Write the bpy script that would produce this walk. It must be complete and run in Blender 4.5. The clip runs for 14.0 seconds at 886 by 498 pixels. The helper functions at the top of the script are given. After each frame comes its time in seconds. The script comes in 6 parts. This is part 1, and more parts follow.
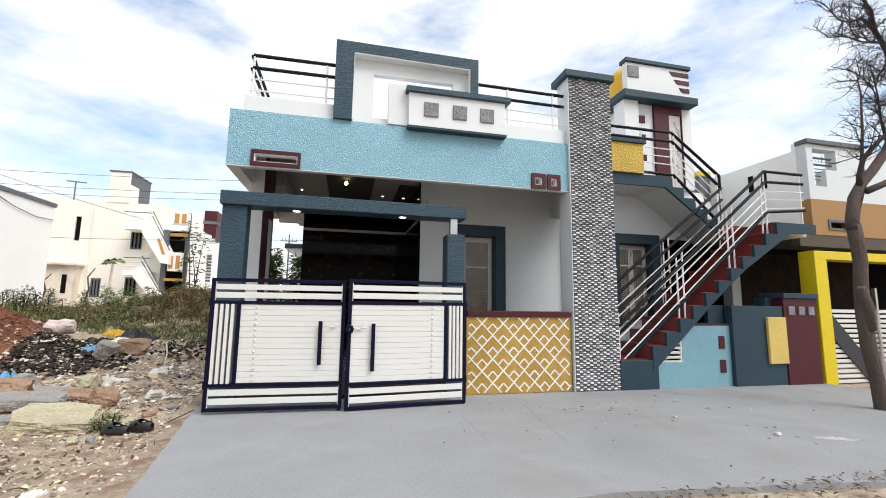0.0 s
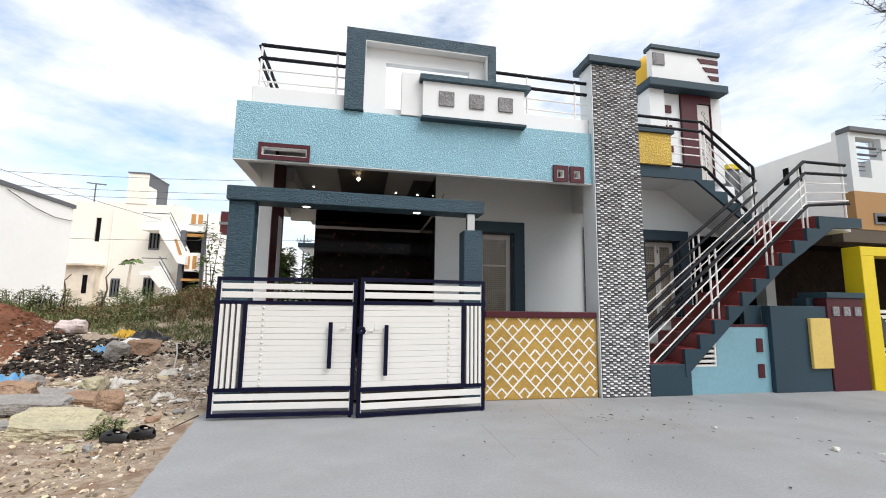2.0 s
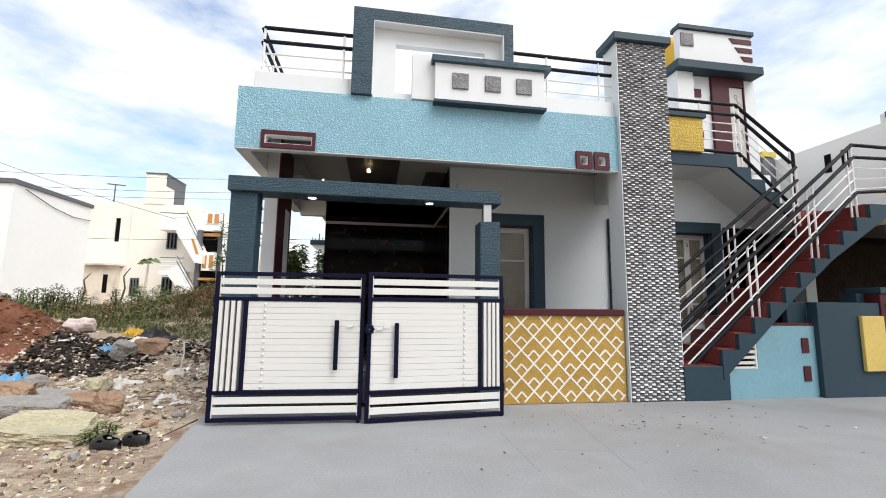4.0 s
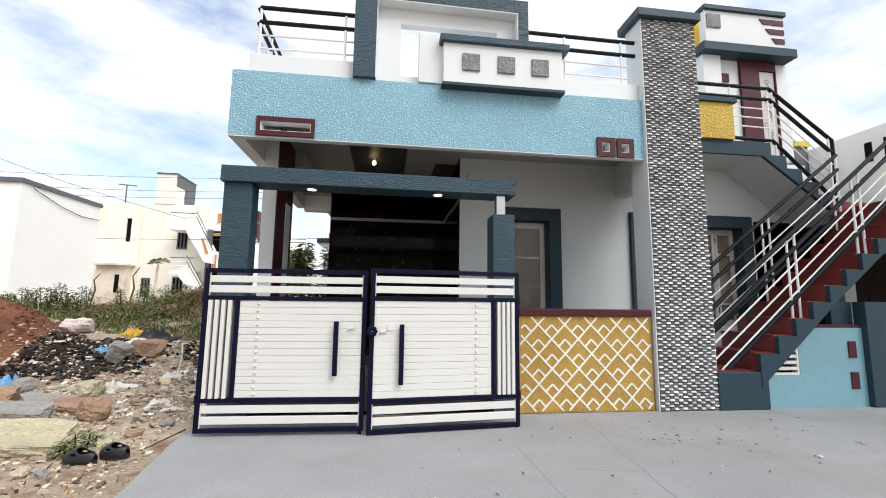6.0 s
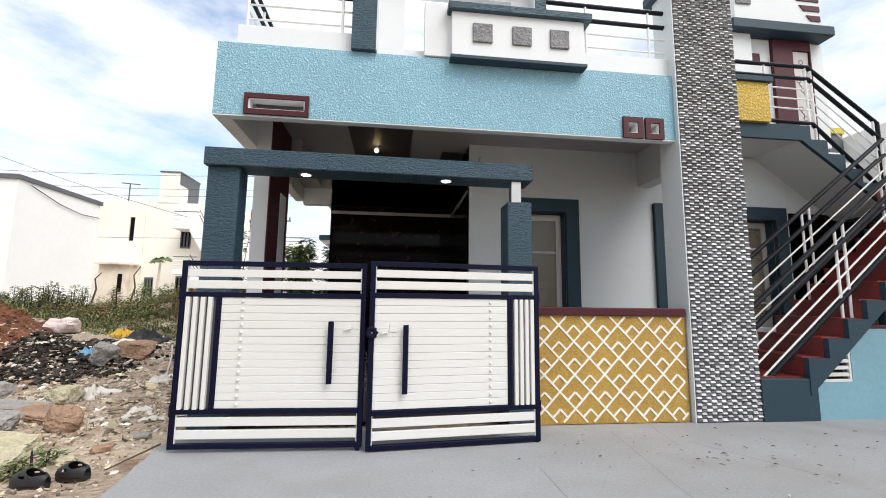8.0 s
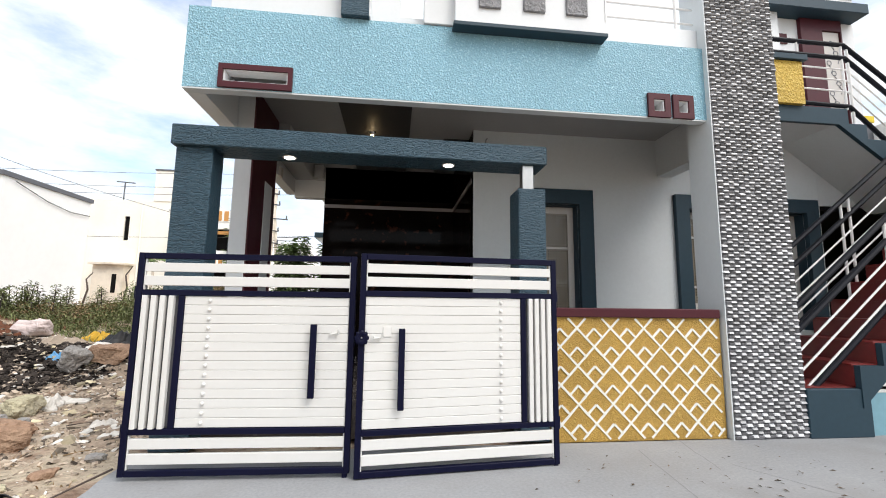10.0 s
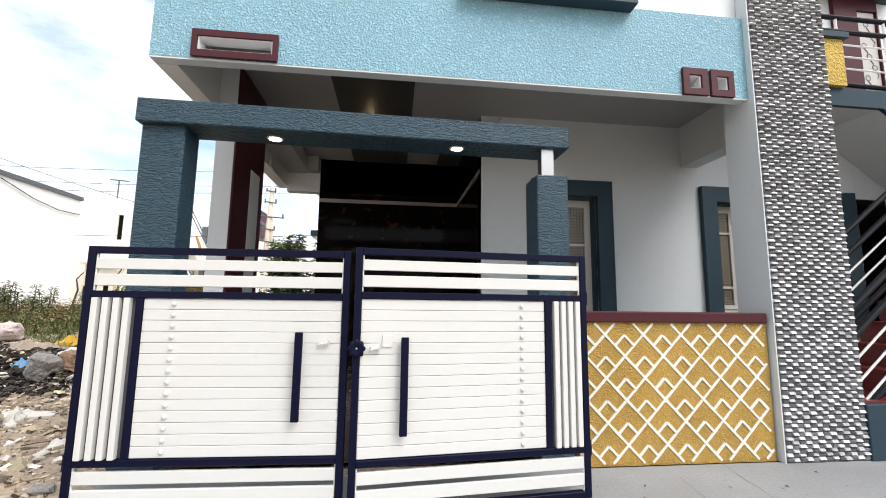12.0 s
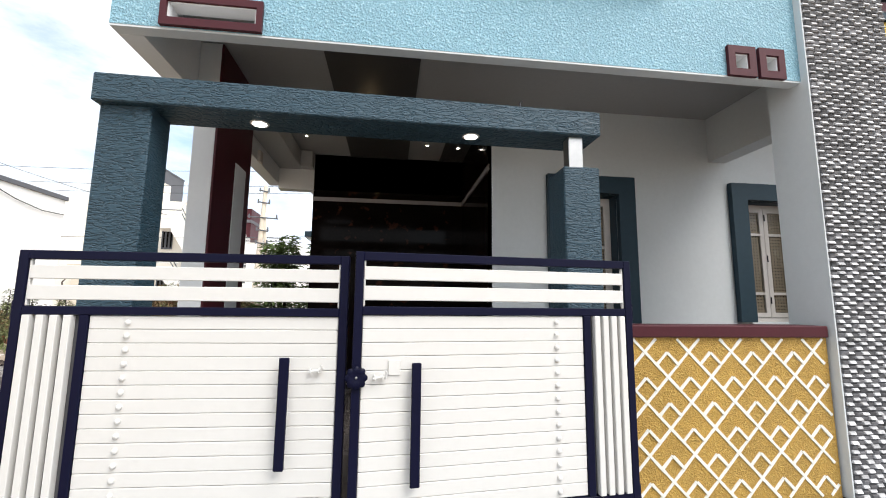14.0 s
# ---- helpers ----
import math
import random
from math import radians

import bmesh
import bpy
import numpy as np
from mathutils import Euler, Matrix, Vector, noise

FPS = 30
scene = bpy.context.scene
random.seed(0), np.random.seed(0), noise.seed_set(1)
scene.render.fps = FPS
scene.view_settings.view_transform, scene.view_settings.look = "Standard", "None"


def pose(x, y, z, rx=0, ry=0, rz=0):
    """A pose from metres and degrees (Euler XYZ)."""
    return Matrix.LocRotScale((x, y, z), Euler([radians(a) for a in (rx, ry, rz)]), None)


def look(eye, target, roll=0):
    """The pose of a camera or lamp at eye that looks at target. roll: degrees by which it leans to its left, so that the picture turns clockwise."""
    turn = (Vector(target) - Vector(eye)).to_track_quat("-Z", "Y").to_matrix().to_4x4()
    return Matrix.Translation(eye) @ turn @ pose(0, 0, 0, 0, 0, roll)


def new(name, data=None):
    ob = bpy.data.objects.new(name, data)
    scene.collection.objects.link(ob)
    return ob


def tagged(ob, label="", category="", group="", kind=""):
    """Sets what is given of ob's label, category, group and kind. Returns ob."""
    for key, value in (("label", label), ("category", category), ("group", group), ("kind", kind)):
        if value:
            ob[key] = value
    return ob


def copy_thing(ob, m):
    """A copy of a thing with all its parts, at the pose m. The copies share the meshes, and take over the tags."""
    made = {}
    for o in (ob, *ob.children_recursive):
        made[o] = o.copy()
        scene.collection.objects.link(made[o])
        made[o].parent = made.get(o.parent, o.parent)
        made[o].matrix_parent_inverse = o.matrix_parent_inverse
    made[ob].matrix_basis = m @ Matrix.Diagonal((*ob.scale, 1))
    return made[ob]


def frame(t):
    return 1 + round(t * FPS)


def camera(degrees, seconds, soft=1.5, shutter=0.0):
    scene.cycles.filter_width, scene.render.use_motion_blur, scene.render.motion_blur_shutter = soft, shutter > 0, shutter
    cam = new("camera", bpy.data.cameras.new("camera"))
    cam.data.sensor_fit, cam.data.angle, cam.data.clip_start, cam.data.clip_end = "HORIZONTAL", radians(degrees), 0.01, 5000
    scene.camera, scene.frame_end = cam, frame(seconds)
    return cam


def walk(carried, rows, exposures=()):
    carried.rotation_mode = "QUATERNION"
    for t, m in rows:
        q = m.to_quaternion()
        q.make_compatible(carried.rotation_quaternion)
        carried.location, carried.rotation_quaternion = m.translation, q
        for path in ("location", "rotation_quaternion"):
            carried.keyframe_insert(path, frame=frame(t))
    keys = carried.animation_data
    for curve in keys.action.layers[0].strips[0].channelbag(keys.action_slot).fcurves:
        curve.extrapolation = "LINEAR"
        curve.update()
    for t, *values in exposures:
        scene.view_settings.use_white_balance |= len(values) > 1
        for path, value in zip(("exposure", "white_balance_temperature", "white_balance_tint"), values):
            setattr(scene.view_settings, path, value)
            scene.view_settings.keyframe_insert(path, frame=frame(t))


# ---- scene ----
cam = camera(92.8, 14.0, 1.0)
PATH = [
    (0, (0.055, 0.273, 1.29), (0.496, 2.207, 1.548), 0.8),
    (0.5, (0.062, 0.364, 1.281), (0.487, 2.301, 1.539), 0.8),
    (1, (0.073, 0.441, 1.273), (0.482, 2.381, 1.531), 0.8),
    (1.5, (0.088, 0.528, 1.282), (0.479, 2.472, 1.54), 0.8),
    (2, (0.098, 0.607, 1.29), (0.473, 2.555, 1.547), 0.8),
    (2.5, (0.12, 0.7, 1.284), (0.474, 2.652, 1.541), 0.7),
    (3, (0.134, 0.79, 1.274), (0.473, 2.744, 1.529), 0.7),
    (3.5, (0.158, 0.894, 1.265), (0.479, 2.852, 1.518), 0.7),
    (6, (0.26, 1.417, 1.256), (0.514, 3.385, 1.507), 0.7),
    (6.5, (0.277, 1.546, 1.241), (0.521, 3.516, 1.492), 0.7),
    (7, (0.294, 1.669, 1.226), (0.529, 3.64, 1.476), 0.7),
    (7.5, (0.294, 1.818, 1.224), (0.524, 3.788, 1.476), 0.6),
    (8, (0.295, 1.943, 1.232), (0.522, 3.914, 1.483), 0.7),
    (10.5, (0.351, 2.619, 1.221), (0.575, 4.59, 1.477), 0.7),
    (11, (0.352, 2.743, 1.229), (0.576, 4.714, 1.485), 0.7),
    (11.5, (0.343, 2.88, 1.237), (0.569, 4.851, 1.493), 0.7),
    (12, (0.33, 3.005, 1.242), (0.558, 4.976, 1.499), 0.7),
    (12.5, (0.299, 3.15, 1.266), (0.533, 5.12, 1.526), 0.7),
    (13, (0.286, 3.267, 1.291), (0.52, 5.236, 1.554), 0.7),
    (13.5, (0.279, 3.388, 1.31), (0.515, 5.357, 1.576), 0.7),
    (14, (0.266, 3.502, 1.319), (0.513, 5.469, 1.582), 0.6),
]
walk(cam, [(t, look(eye, target, roll)) for t, eye, target, roll in PATH],
     [(0, 0.22), (3.5, 0.24), (8, 0.28), (11, 0.40), (14, 0.48)])

# ---- world, sun ----
def set_world():
    w = bpy.data.worlds.new("sky")
    scene.world = w
    w.use_nodes = True
    nt = w.node_tree
    nt.nodes.clear()
    out = nt.nodes.new("ShaderNodeOutputWorld")
    sky = nt.nodes.new("ShaderNodeTexSky")
    sky.sky_type = "NISHITA"
    sky.sun_disc = False
    sky.sun_elevation = radians(52)
    sky.sun_rotation = radians(142)
    sky.air_density, sky.dust_density = 1.0, 2.0
    tc = nt.nodes.new("ShaderNodeTexCoord")
    mp = nt.nodes.new("ShaderNodeMapping")
    mp.inputs["Scale"].default_value = (1.6, 1.6, 4.2)
    mp.inputs["Rotation"].default_value = (0.25, 0.1, 0.6)
    n1 = nt.nodes.new("ShaderNodeTexNoise")
    n1.inputs["Scale"].default_value = 1.5
    n1.inputs["Detail"].default_value = 8
    n1.inputs["Roughness"].default_value = 0.58
    rp = nt.nodes.new("ShaderNodeValToRGB")
    rp.color_ramp.elements[0].position = 0.31
    rp.color_ramp.elements[1].position = 0.50
    mul = nt.nodes.new("ShaderNodeVectorMath")
    mul.operation = "SCALE"
    mul.inputs["Scale"].default_value = SKY_BLUE
    mix = nt.nodes.new("ShaderNodeMix")
    mix.data_type = "RGBA"
    mix.inputs[7].default_value = (*SKY_CLOUD, 1)
    bg = nt.nodes.new("ShaderNodeBackground")
    bg.inputs["Strength"].default_value = 0.1
    L = nt.links.new
    L(tc.outputs["Generated"], mp.inputs["Vector"])
    L(mp.outputs[0], n1.inputs["Vector"])
    L(n1.outputs["Fac"], rp.inputs[0])
    L(rp.outputs[0], mix.inputs[0])
    L(sky.outputs[0], mul.inputs[0])
    L(mul.outputs[0], mix.inputs[6])
    L(mix.outputs[2], bg.inputs["Color"])
    L(bg.outputs[0], out.inputs["Surface"])


SKY_BLUE, SKY_CLOUD = 2.3, (9.0, 9.35, 9.7)
set_world()
sun = new("sun", bpy.data.lights.new("sun", "SUN"))
sun.data.energy, sun.data.angle, sun.data.color = 2.3, radians(35), (1.0, 0.96, 0.91)
sun.matrix_world = look((7, -9, 14), (0, 0, 0))


# ---- materials ----
def mat(name, col, rough=0.6, var=0.12, scale=1.5, fine=40.0, bump=0.15, bscale=90.0, stretch=(1, 1, 1), metal=0.0,
        dirt=None, dirt_amount=0.0, dirt2=None, random_amount=0.0, island=False, dist=0.004, spec=0.5, fleck=None, fleck_at=0.6, cracks=0.0):
    m = bpy.data.materials.new(name)
    m.use_nodes = True
    nt = m.node_tree
    L = nt.links.new
    b = nt.nodes["Principled BSDF"]
    b.inputs["Roughness"].default_value = rough
    b.inputs["Metallic"].default_value = metal
    b.inputs["Specular IOR Level"].default_value = spec
    tc = nt.nodes.new("ShaderNodeTexCoord")
    mp = nt.nodes.new("ShaderNodeMapping")
    mp.inputs["Scale"].default_value = stretch
    L(tc.outputs["Object"], mp.inputs["Vector"])

    def noise_node(s, detail=4.0, vec=None):
        n = nt.nodes.new("ShaderNodeTexNoise")
        n.inputs["Scale"].default_value = s
        n.inputs["Detail"].default_value = detail
        L((vec or tc.outputs["Object"]), n.inputs["Vector"])
        return n.outputs["Fac"]

    def math_node(op, a, c):
        n = nt.nodes.new("ShaderNodeMath")
        n.operation = op
        for i, v in enumerate((a, c)):
            if isinstance(v, (int, float)):
                n.inputs[i].default_value = v
            else:
                L(v, n.inputs[i])
        return n.outputs[0]

    def mix_node(f, a, c, kind="MIX"):
        n = nt.nodes.new("ShaderNodeMix")
        n.data_type = "RGBA"
        n.blend_type = kind
        for i, v in ((0, f), (6, a), (7, c)):
            if isinstance(v, (int, float)):
                n.inputs[i].default_value = v
            elif isinstance(v, tuple):
                n.inputs[i].default_value = (*v[:3], 1)
            else:
                L(v, n.inputs[i])
        return n.outputs[2]

    def ramp(f, lo, hi):
        n = nt.nodes.new("ShaderNodeMapRange")
        n.inputs[1].default_value, n.inputs[2].default_value = lo, hi
        L(f, n.inputs[0])
        return n.outputs[0]

    big, small = noise_node(scale, 5.0), noise_node(fine, 3.0, mp.outputs[0])
    f = math_node("ADD", math_node("MULTIPLY", big, 0.55), math_node("MULTIPLY", small, 0.45))
    lo = tuple(c * (1 - var) for c in col)
    hi = tuple(min(1.0, c * (1 + var)) for c in col)
    c = mix_node(ramp(f, 0.3, 0.7), lo, hi)
    if fleck:
        c = mix_node(ramp(noise_node(bscale, 2.0, mp.outputs[0]), fleck_at, fleck_at + 0.08), c, fleck)
    if dirt:
        c = mix_node(math_node("MULTIPLY", ramp(noise_node(scale * 0.7 + 0.3, 7.0), 0.48, 0.72), dirt_amount), c, dirt)
    if dirt2:
        c = mix_node(math_node("MULTIPLY", ramp(noise_node(scale * 2.3 + 0.9, 6.0), 0.52, 0.66), 0.75), c, dirt2)
    if random_amount:
        if island:
            r = nt.nodes.new("ShaderNodeNewGeometry").outputs["Random Per Island"]
        else:
            r = nt.nodes.new("ShaderNodeObjectInfo").outputs["Random"]
        g = math_node("ADD", math_node("MULTIPLY", r, 2 * random_amount), 1 - random_amount)
        n = nt.nodes.new("ShaderNodeVectorMath")
        n.operation = "SCALE"
        L(c, n.inputs[0])
        L(g, n.inputs["Scale"])
        c = n.outputs[0]
    L(c, b.inputs["Base Color"])
    L(math_node("ADD", math_node("MULTIPLY", big, 0.2), rough - 0.1), b.inputs["Roughness"])
    if bump:
        bp = nt.nodes.new("ShaderNodeBump")
        bp.inputs["Strength"].default_value = bump
        bp.inputs["Distance"].default_value = dist
        h = noise_node(bscale, 3.0, mp.outputs[0])
        if cracks:
            line = ramp(math_node("ABSOLUTE", math_node("SUBTRACT", noise_node(bscale * 0.5, 2.5, mp.outputs[0]), 0.5), 0.0), 0.0, cracks)
            h = math_node("ADD", math_node("MULTIPLY", h, 0.35), line)
        L(h, bp.inputs["Height"])
        L(bp.outputs[0], b.inputs["Normal"])
    return m


def glow(name, col, strength):
    m = bpy.data.materials.new(name)
    m.use_nodes = True
    b = m.node_tree.nodes["Principled BSDF"]
    b.inputs["Base Color"].default_value = (*col, 1)
    b.inputs["Emission Color"].default_value = (*col, 1)
    b.inputs["Emission Strength"].default_value = strength
    return m


CYAN = mat("cyan_pebble_plaster", (0.235, 0.45, 0.56), 0.42, 0.14, 0.8, 30, 1.0, 62, dist=0.022, fleck=(0.38, 0.62, 0.72), fleck_at=0.58)
CYAN_FLAT = mat("cyan_paint", (0.19, 0.36, 0.43), 0.5, 0.10, 1.2, 20, 0.1, 60)
TEAL = mat("teal_wrinkled_plaster", (0.027, 0.065, 0.094), 0.5, 0.22, 1.0, 14, 0.75, 17, stretch=(1.5, 1.5, 6.5), dist=0.012, cracks=0.09)
TEAL_FLAT = mat("teal_paint", (0.022, 0.047, 0.066), 0.5, 0.10, 1.0, 25, 0.1, 70, spec=0.3)
WHITE = mat("white_wall_paint", (0.72, 0.74, 0.755), 0.65, 0.03, 0.7, 30, 0.15, 70, dirt=(0.55, 0.55, 0.54), dirt_amount=0.25)
OFFWHITE = mat("grey_white_wall_paint", (0.64, 0.675, 0.69), 0.6, 0.04, 0.6, 25, 0.12, 60, dirt=(0.5, 0.5, 0.5), dirt_amount=0.2)
# greyer than the wall paint: porch shade put into the ceiling colour
CEIL_SHADED = mat("shaded_ceiling_paint", (0.37, 0.375, 0.38), 0.65, 0.05, 0.6, 25, 0.1, 60, dirt=(0.30, 0.30, 0.29), dirt_amount=0.3)
MAROON = mat("maroon_paint", (0.064, 0.010, 0.016), 0.5, 0.12, 1.5, 25, 0.1, 60, spec=0.3)
STEP_RED = mat("red_oxide_step", (0.17, 0.022, 0.020), 0.35, 0.18, 2.0, 18, 0.1, 60)
YELLOW = mat("ochre_rough_plaster", (0.50, 0.30, 0.062), 0.7, 0.24, 3.0, 45, 1.0, 95, dist=0.022, fleck=(0.64, 0.43, 0.12), fleck_at=0.6)
YELLOW_LIGHT = mat("yellow_textured_paint", (0.54, 0.36, 0.055), 0.6, 0.25, 2.0, 30, 1.0, 34, dist=0.03, fleck=(0.66, 0.48, 0.10), fleck_at=0.56)
YELLOW_BRIGHT = mat("bright_yellow_paint", (0.66, 0.50, 0.006), 0.5, 0.08, 0.8, 25, 0.2, 80, dirt=(0.55, 0.40, 0.01), dirt_amount=0.4)
YELLOW_PANEL = mat("pale_yellow_panel_paint", (0.60, 0.44, 0.12), 0.6, 0.12, 2.0, 18, 0.5, 30, dist=0.008)
TAN = mat("tan_wall_paint", (0.34, 0.19, 0.07), 0.65, 0.08, 0.8, 25, 0.3, 40)
LINE_WHITE = mat("white_line_paint", (0.80, 0.79, 0.74), 0.6, 0.05, 3, 40, 0.2, 60)
GATE_WHITE = mat("cream_white_gate_paint", (0.70, 0.69, 0.665), 0.33, 0.025, 1.0, 30, 0.06, 50, dirt=(0.60, 0.58, 0.54), dirt_amount=0.25)
NAVY = mat("navy_gate_paint", (0.0030, 0.0036, 0.020), 0.45, 0.12, 2.0, 30, 0.06, 60, spec=0.15)
RAIL_DARK = mat("dark_rail_paint", (0.006, 0.007, 0.012), 0.55, 0.12, 2.0, 30, 0.05, 60, spec=0.2)
RAIL_WHITE = mat("white_rail_paint", (0.78, 0.77, 0.76), 0.35, 0.04, 2.0, 30, 0.05, 60)
GRANITE = mat("polished_dark_granite", (0.006, 0.004, 0.0035), 0.08, 0.5, 3, 30, 0.0, fleck=(0.05, 0.018, 0.010), fleck_at=0.62, bscale=7, spec=0.07)
GRANITE_STRIP = mat("pale_granite_strip", (0.36, 0.34, 0.34), 0.2, 0.1, 3, 30, 0.0)
UNSEEN_FLOOR = mat("bounce_cutting_floor", (0.07, 0.06, 0.055), 0.25, 0.3, 4, 40, 0.0)
CEIL_DARK = mat("dark_grey_ceiling_paint", (0.062, 0.058, 0.058), 0.6, 0.06, 1, 25, 0.1, 60)
STONE_TILE = mat("grey_split_stone_tile", (0.22, 0.22, 0.23), 0.75, 0.4, 8, 40, 1.0, 40, dist=0.025, fleck=(0.34, 0.33, 0.33), fleck_at=0.6)
STONE_LIGHT = mat("pale_cladding_stone", (0.56, 0.56, 0.57), 0.6, 0.3, 8, 60, 0.6, 120, dist=0.006, random_amount=0.32)
STONE_DARK = mat("dark_grey_cladding_stone", (0.15, 0.149, 0.156), 0.6, 0.4, 8, 60, 0.6, 120, dist=0.006, random_amount=0.5)
STONE_LIGHT_I = mat("pale_cladding_stone_far", (0.56, 0.56, 0.57), 0.6, 0.3, 8, 60, 0.6, 120, dist=0.006, random_amount=0.32, island=True)
STONE_DARK_I = mat("dark_grey_cladding_stone_far", (0.15, 0.149, 0.156), 0.6, 0.4, 8, 60, 0.6, 120, dist=0.006, random_amount=0.5, island=True)
GROUT = mat("grey_grout", (0.085, 0.085, 0.09), 0.85, 0.15, 5, 60, 0.4, 90)
CONCRETE = mat("grey_concrete_apron", (0.285, 0.29, 0.30), 0.7, 0.20, 0.9, 45, 0.4, 90, dirt=(0.215, 0.205, 0.195), dirt_amount=0.6)
JOINT = mat("concrete_joint", (0.215, 0.215, 0.22), 0.8, 0.15, 2, 40, 0.2, 60)
SPLASH = mat("dried_paint_splash", (0.45, 0.45, 0.45), 0.8, 0.3, 8, 40, 0.2, 50, dirt=(0.28, 0.285, 0.29), dirt_amount=1.0)
DIRT = mat("brown_dirt", (0.37, 0.29, 0.22), 0.95, 0.5, 1.1, 16, 1.0, 22, dist=0.05, dirt=(0.52, 0.46, 0.35), dirt_amount=0.85, dirt2=(0.20, 0.12, 0.082), spec=0.15)
RED_SOIL = mat("red_soil", (0.165, 0.072, 0.043), 0.95, 0.5, 1.5, 14, 1.0, 20, dist=0.05, spec=0.1)
ROCK_YELLOW = mat("yellowish_granite_slab", (0.50, 0.45, 0.31), 0.85, 0.3, 3.0, 30, 1.0, 25, dist=0.04, spec=0.2, dirt=(0.30, 0.27, 0.22), dirt_amount=0.8)
ROCK_GREY = mat("grey_granite_slab", (0.33, 0.315, 0.30), 0.85, 0.3, 3.0, 30, 1.0, 25, dist=0.04, spec=0.2, dirt=(0.14, 0.11, 0.09), dirt_amount=0.6)
ROCK_BROWN = mat("brown_stone", (0.34, 0.22, 0.15), 0.85, 0.35, 3.5, 30, 1.0, 25, dist=0.04, spec=0.2, dirt=(0.38, 0.28, 0.2), dirt_amount=0.6)
RUBBLE = mat("rubble_chips", (0.36, 0.295, 0.235), 0.9, 0.25, 2, 30, 0.6, 40, dist=0.01, spec=0.15, random_amount=0.85, island=True)
ASH = mat("burnt_black_rubbish", (0.040, 0.033, 0.029), 0.95, 0.5, 3, 30, 0.6, 40, dist=0.01, spec=0.08, random_amount=0.95, island=True)
LITTER_WHITE = mat("white_plastic_litter", (0.62, 0.59, 0.55), 0.5, 0.15, 4, 30, 0.3, 30, random_amount=0.4, island=True)
PINK = mat("pale_pink_sack", (0.58, 0.48, 0.46), 0.7, 0.12, 4, 30, 0.4, 30)
BLUE_PLASTIC = mat("blue_plastic", (0.12, 0.33, 0.58), 0.4, 0.2, 6, 30, 0.3, 30)
YELLOW_CLOTH = mat("yellow_cloth", (0.62, 0.38, 0.04), 0.7, 0.2, 6, 30, 0.3, 30)
BLACK_PLASTIC = mat("black_plastic_sheet", (0.010, 0.010, 0.012), 0.5, 0.3, 4, 30, 0.3, 30)
INSOLE = mat("grey_worn_insole", (0.022, 0.021, 0.021), 0.7, 0.3, 8, 60, 0.2, 90)
STONE_BROWN = mat("brown_rough_stone_wall", (0.024, 0.016, 0.012), 0.8, 0.6, 3, 14, 1.0, 9, dist=0.03, spec=0.12)
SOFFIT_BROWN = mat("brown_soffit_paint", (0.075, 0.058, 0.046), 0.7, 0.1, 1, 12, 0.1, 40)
RUBBER = mat("black_rubber", (0.014, 0.013, 0.014), 0.55, 0.25, 8, 60, 0.2, 90)
LEAF = mat("weed_leaf", (0.15, 0.168, 0.07), 0.7, 0.3, 1.2, 8, 0.0, random_amount=0.6, island=True, spec=0.2)
LEAF_DRY = mat("dry_weed", (0.23, 0.155, 0.085), 0.8, 0.3, 1.2, 8, 0.0, random_amount=0.55, island=True, spec=0.2)
PLASTER_CHIP = mat("yellow_plaster_chips", (0.50, 0.43, 0.30), 0.9, 0.25, 2, 30, 0.6, 40, dist=0.01, spec=0.15, random_amount=0.5, island=True)
LEAF_TREE = mat("tree_leaf", (0.12, 0.175, 0.055), 0.6, 0.3, 1.2, 8, 0.0, random_amount=0.5, island=True, spec=0.3)
DEAD_LEAF = mat("dead_leaf", (0.10, 0.065, 0.04), 0.9, 0.3, 4, 20, 0.0, random_amount=0.6, island=True)
BARK = mat("grey_brown_bark", (0.082, 0.060, 0.050), 0.9, 0.3, 3, 20, 1.0, 10, stretch=(4, 4, 1), dist=0.02)
TWIG = mat("dark_twig", (0.034, 0.025, 0.023), 0.9, 0.25, 3, 20, 0.0)
FAR_WHITE = mat("sunlit_white_house_paint", (0.91, 0.90, 0.88), 0.7, 0.03, 0.3, 6, 0.0, dirt=(0.78, 0.76, 0.72), dirt_amount=0.2)
FAR_CREAM = mat("cream_house_paint", (0.90, 0.86, 0.77), 0.7, 0.04, 0.25, 6, 0.0, dirt=(0.74, 0.68, 0.56), dirt_amount=0.3)
FAR_STAIN = mat("stained_old_plaster", (0.76, 0.68, 0.57), 0.8, 0.1, 0.6, 6, 0.0, dirt=(0.30, 0.22, 0.17), dirt_amount=0.6)
FAR_GREY = mat("slate_grey_house_paint", (0.12, 0.125, 0.14), 0.7, 0.06, 0.3, 6, 0.0)
FAR_ORANGE = mat("orange_panel_paint", (0.55, 0.27, 0.08), 0.7, 0.06, 0.5, 6, 0.0)
# near-black stands in for shade behind openings and in the neighbour's porch
DARK = mat("interior_shade_black", (0.007, 0.0065, 0.0065), 0.8, 0.1, 1, 10, 0.0, spec=0.08)
FRAME_WHITE = mat("white_window_frame", (0.55, 0.52, 0.49), 0.4, 0.04, 2, 30, 0.05, 60)
TANK = mat("yellow_tank_plastic", (0.66, 0.40, 0.02), 0.45, 0.06, 1, 20, 0.0)
STEEL = mat("brushed_steel", (0.55, 0.54, 0.52), 0.3, 0.06, 3, 40, 0.0, metal=1.0)
CABLE = mat("black_cable", (0.03, 0.03, 0.035), 0.6, 0.1, 3, 20, 0.0)
LAMP_ON = glow("lit_lamp_lens", (1.0, 0.95, 0.88), 4.0)
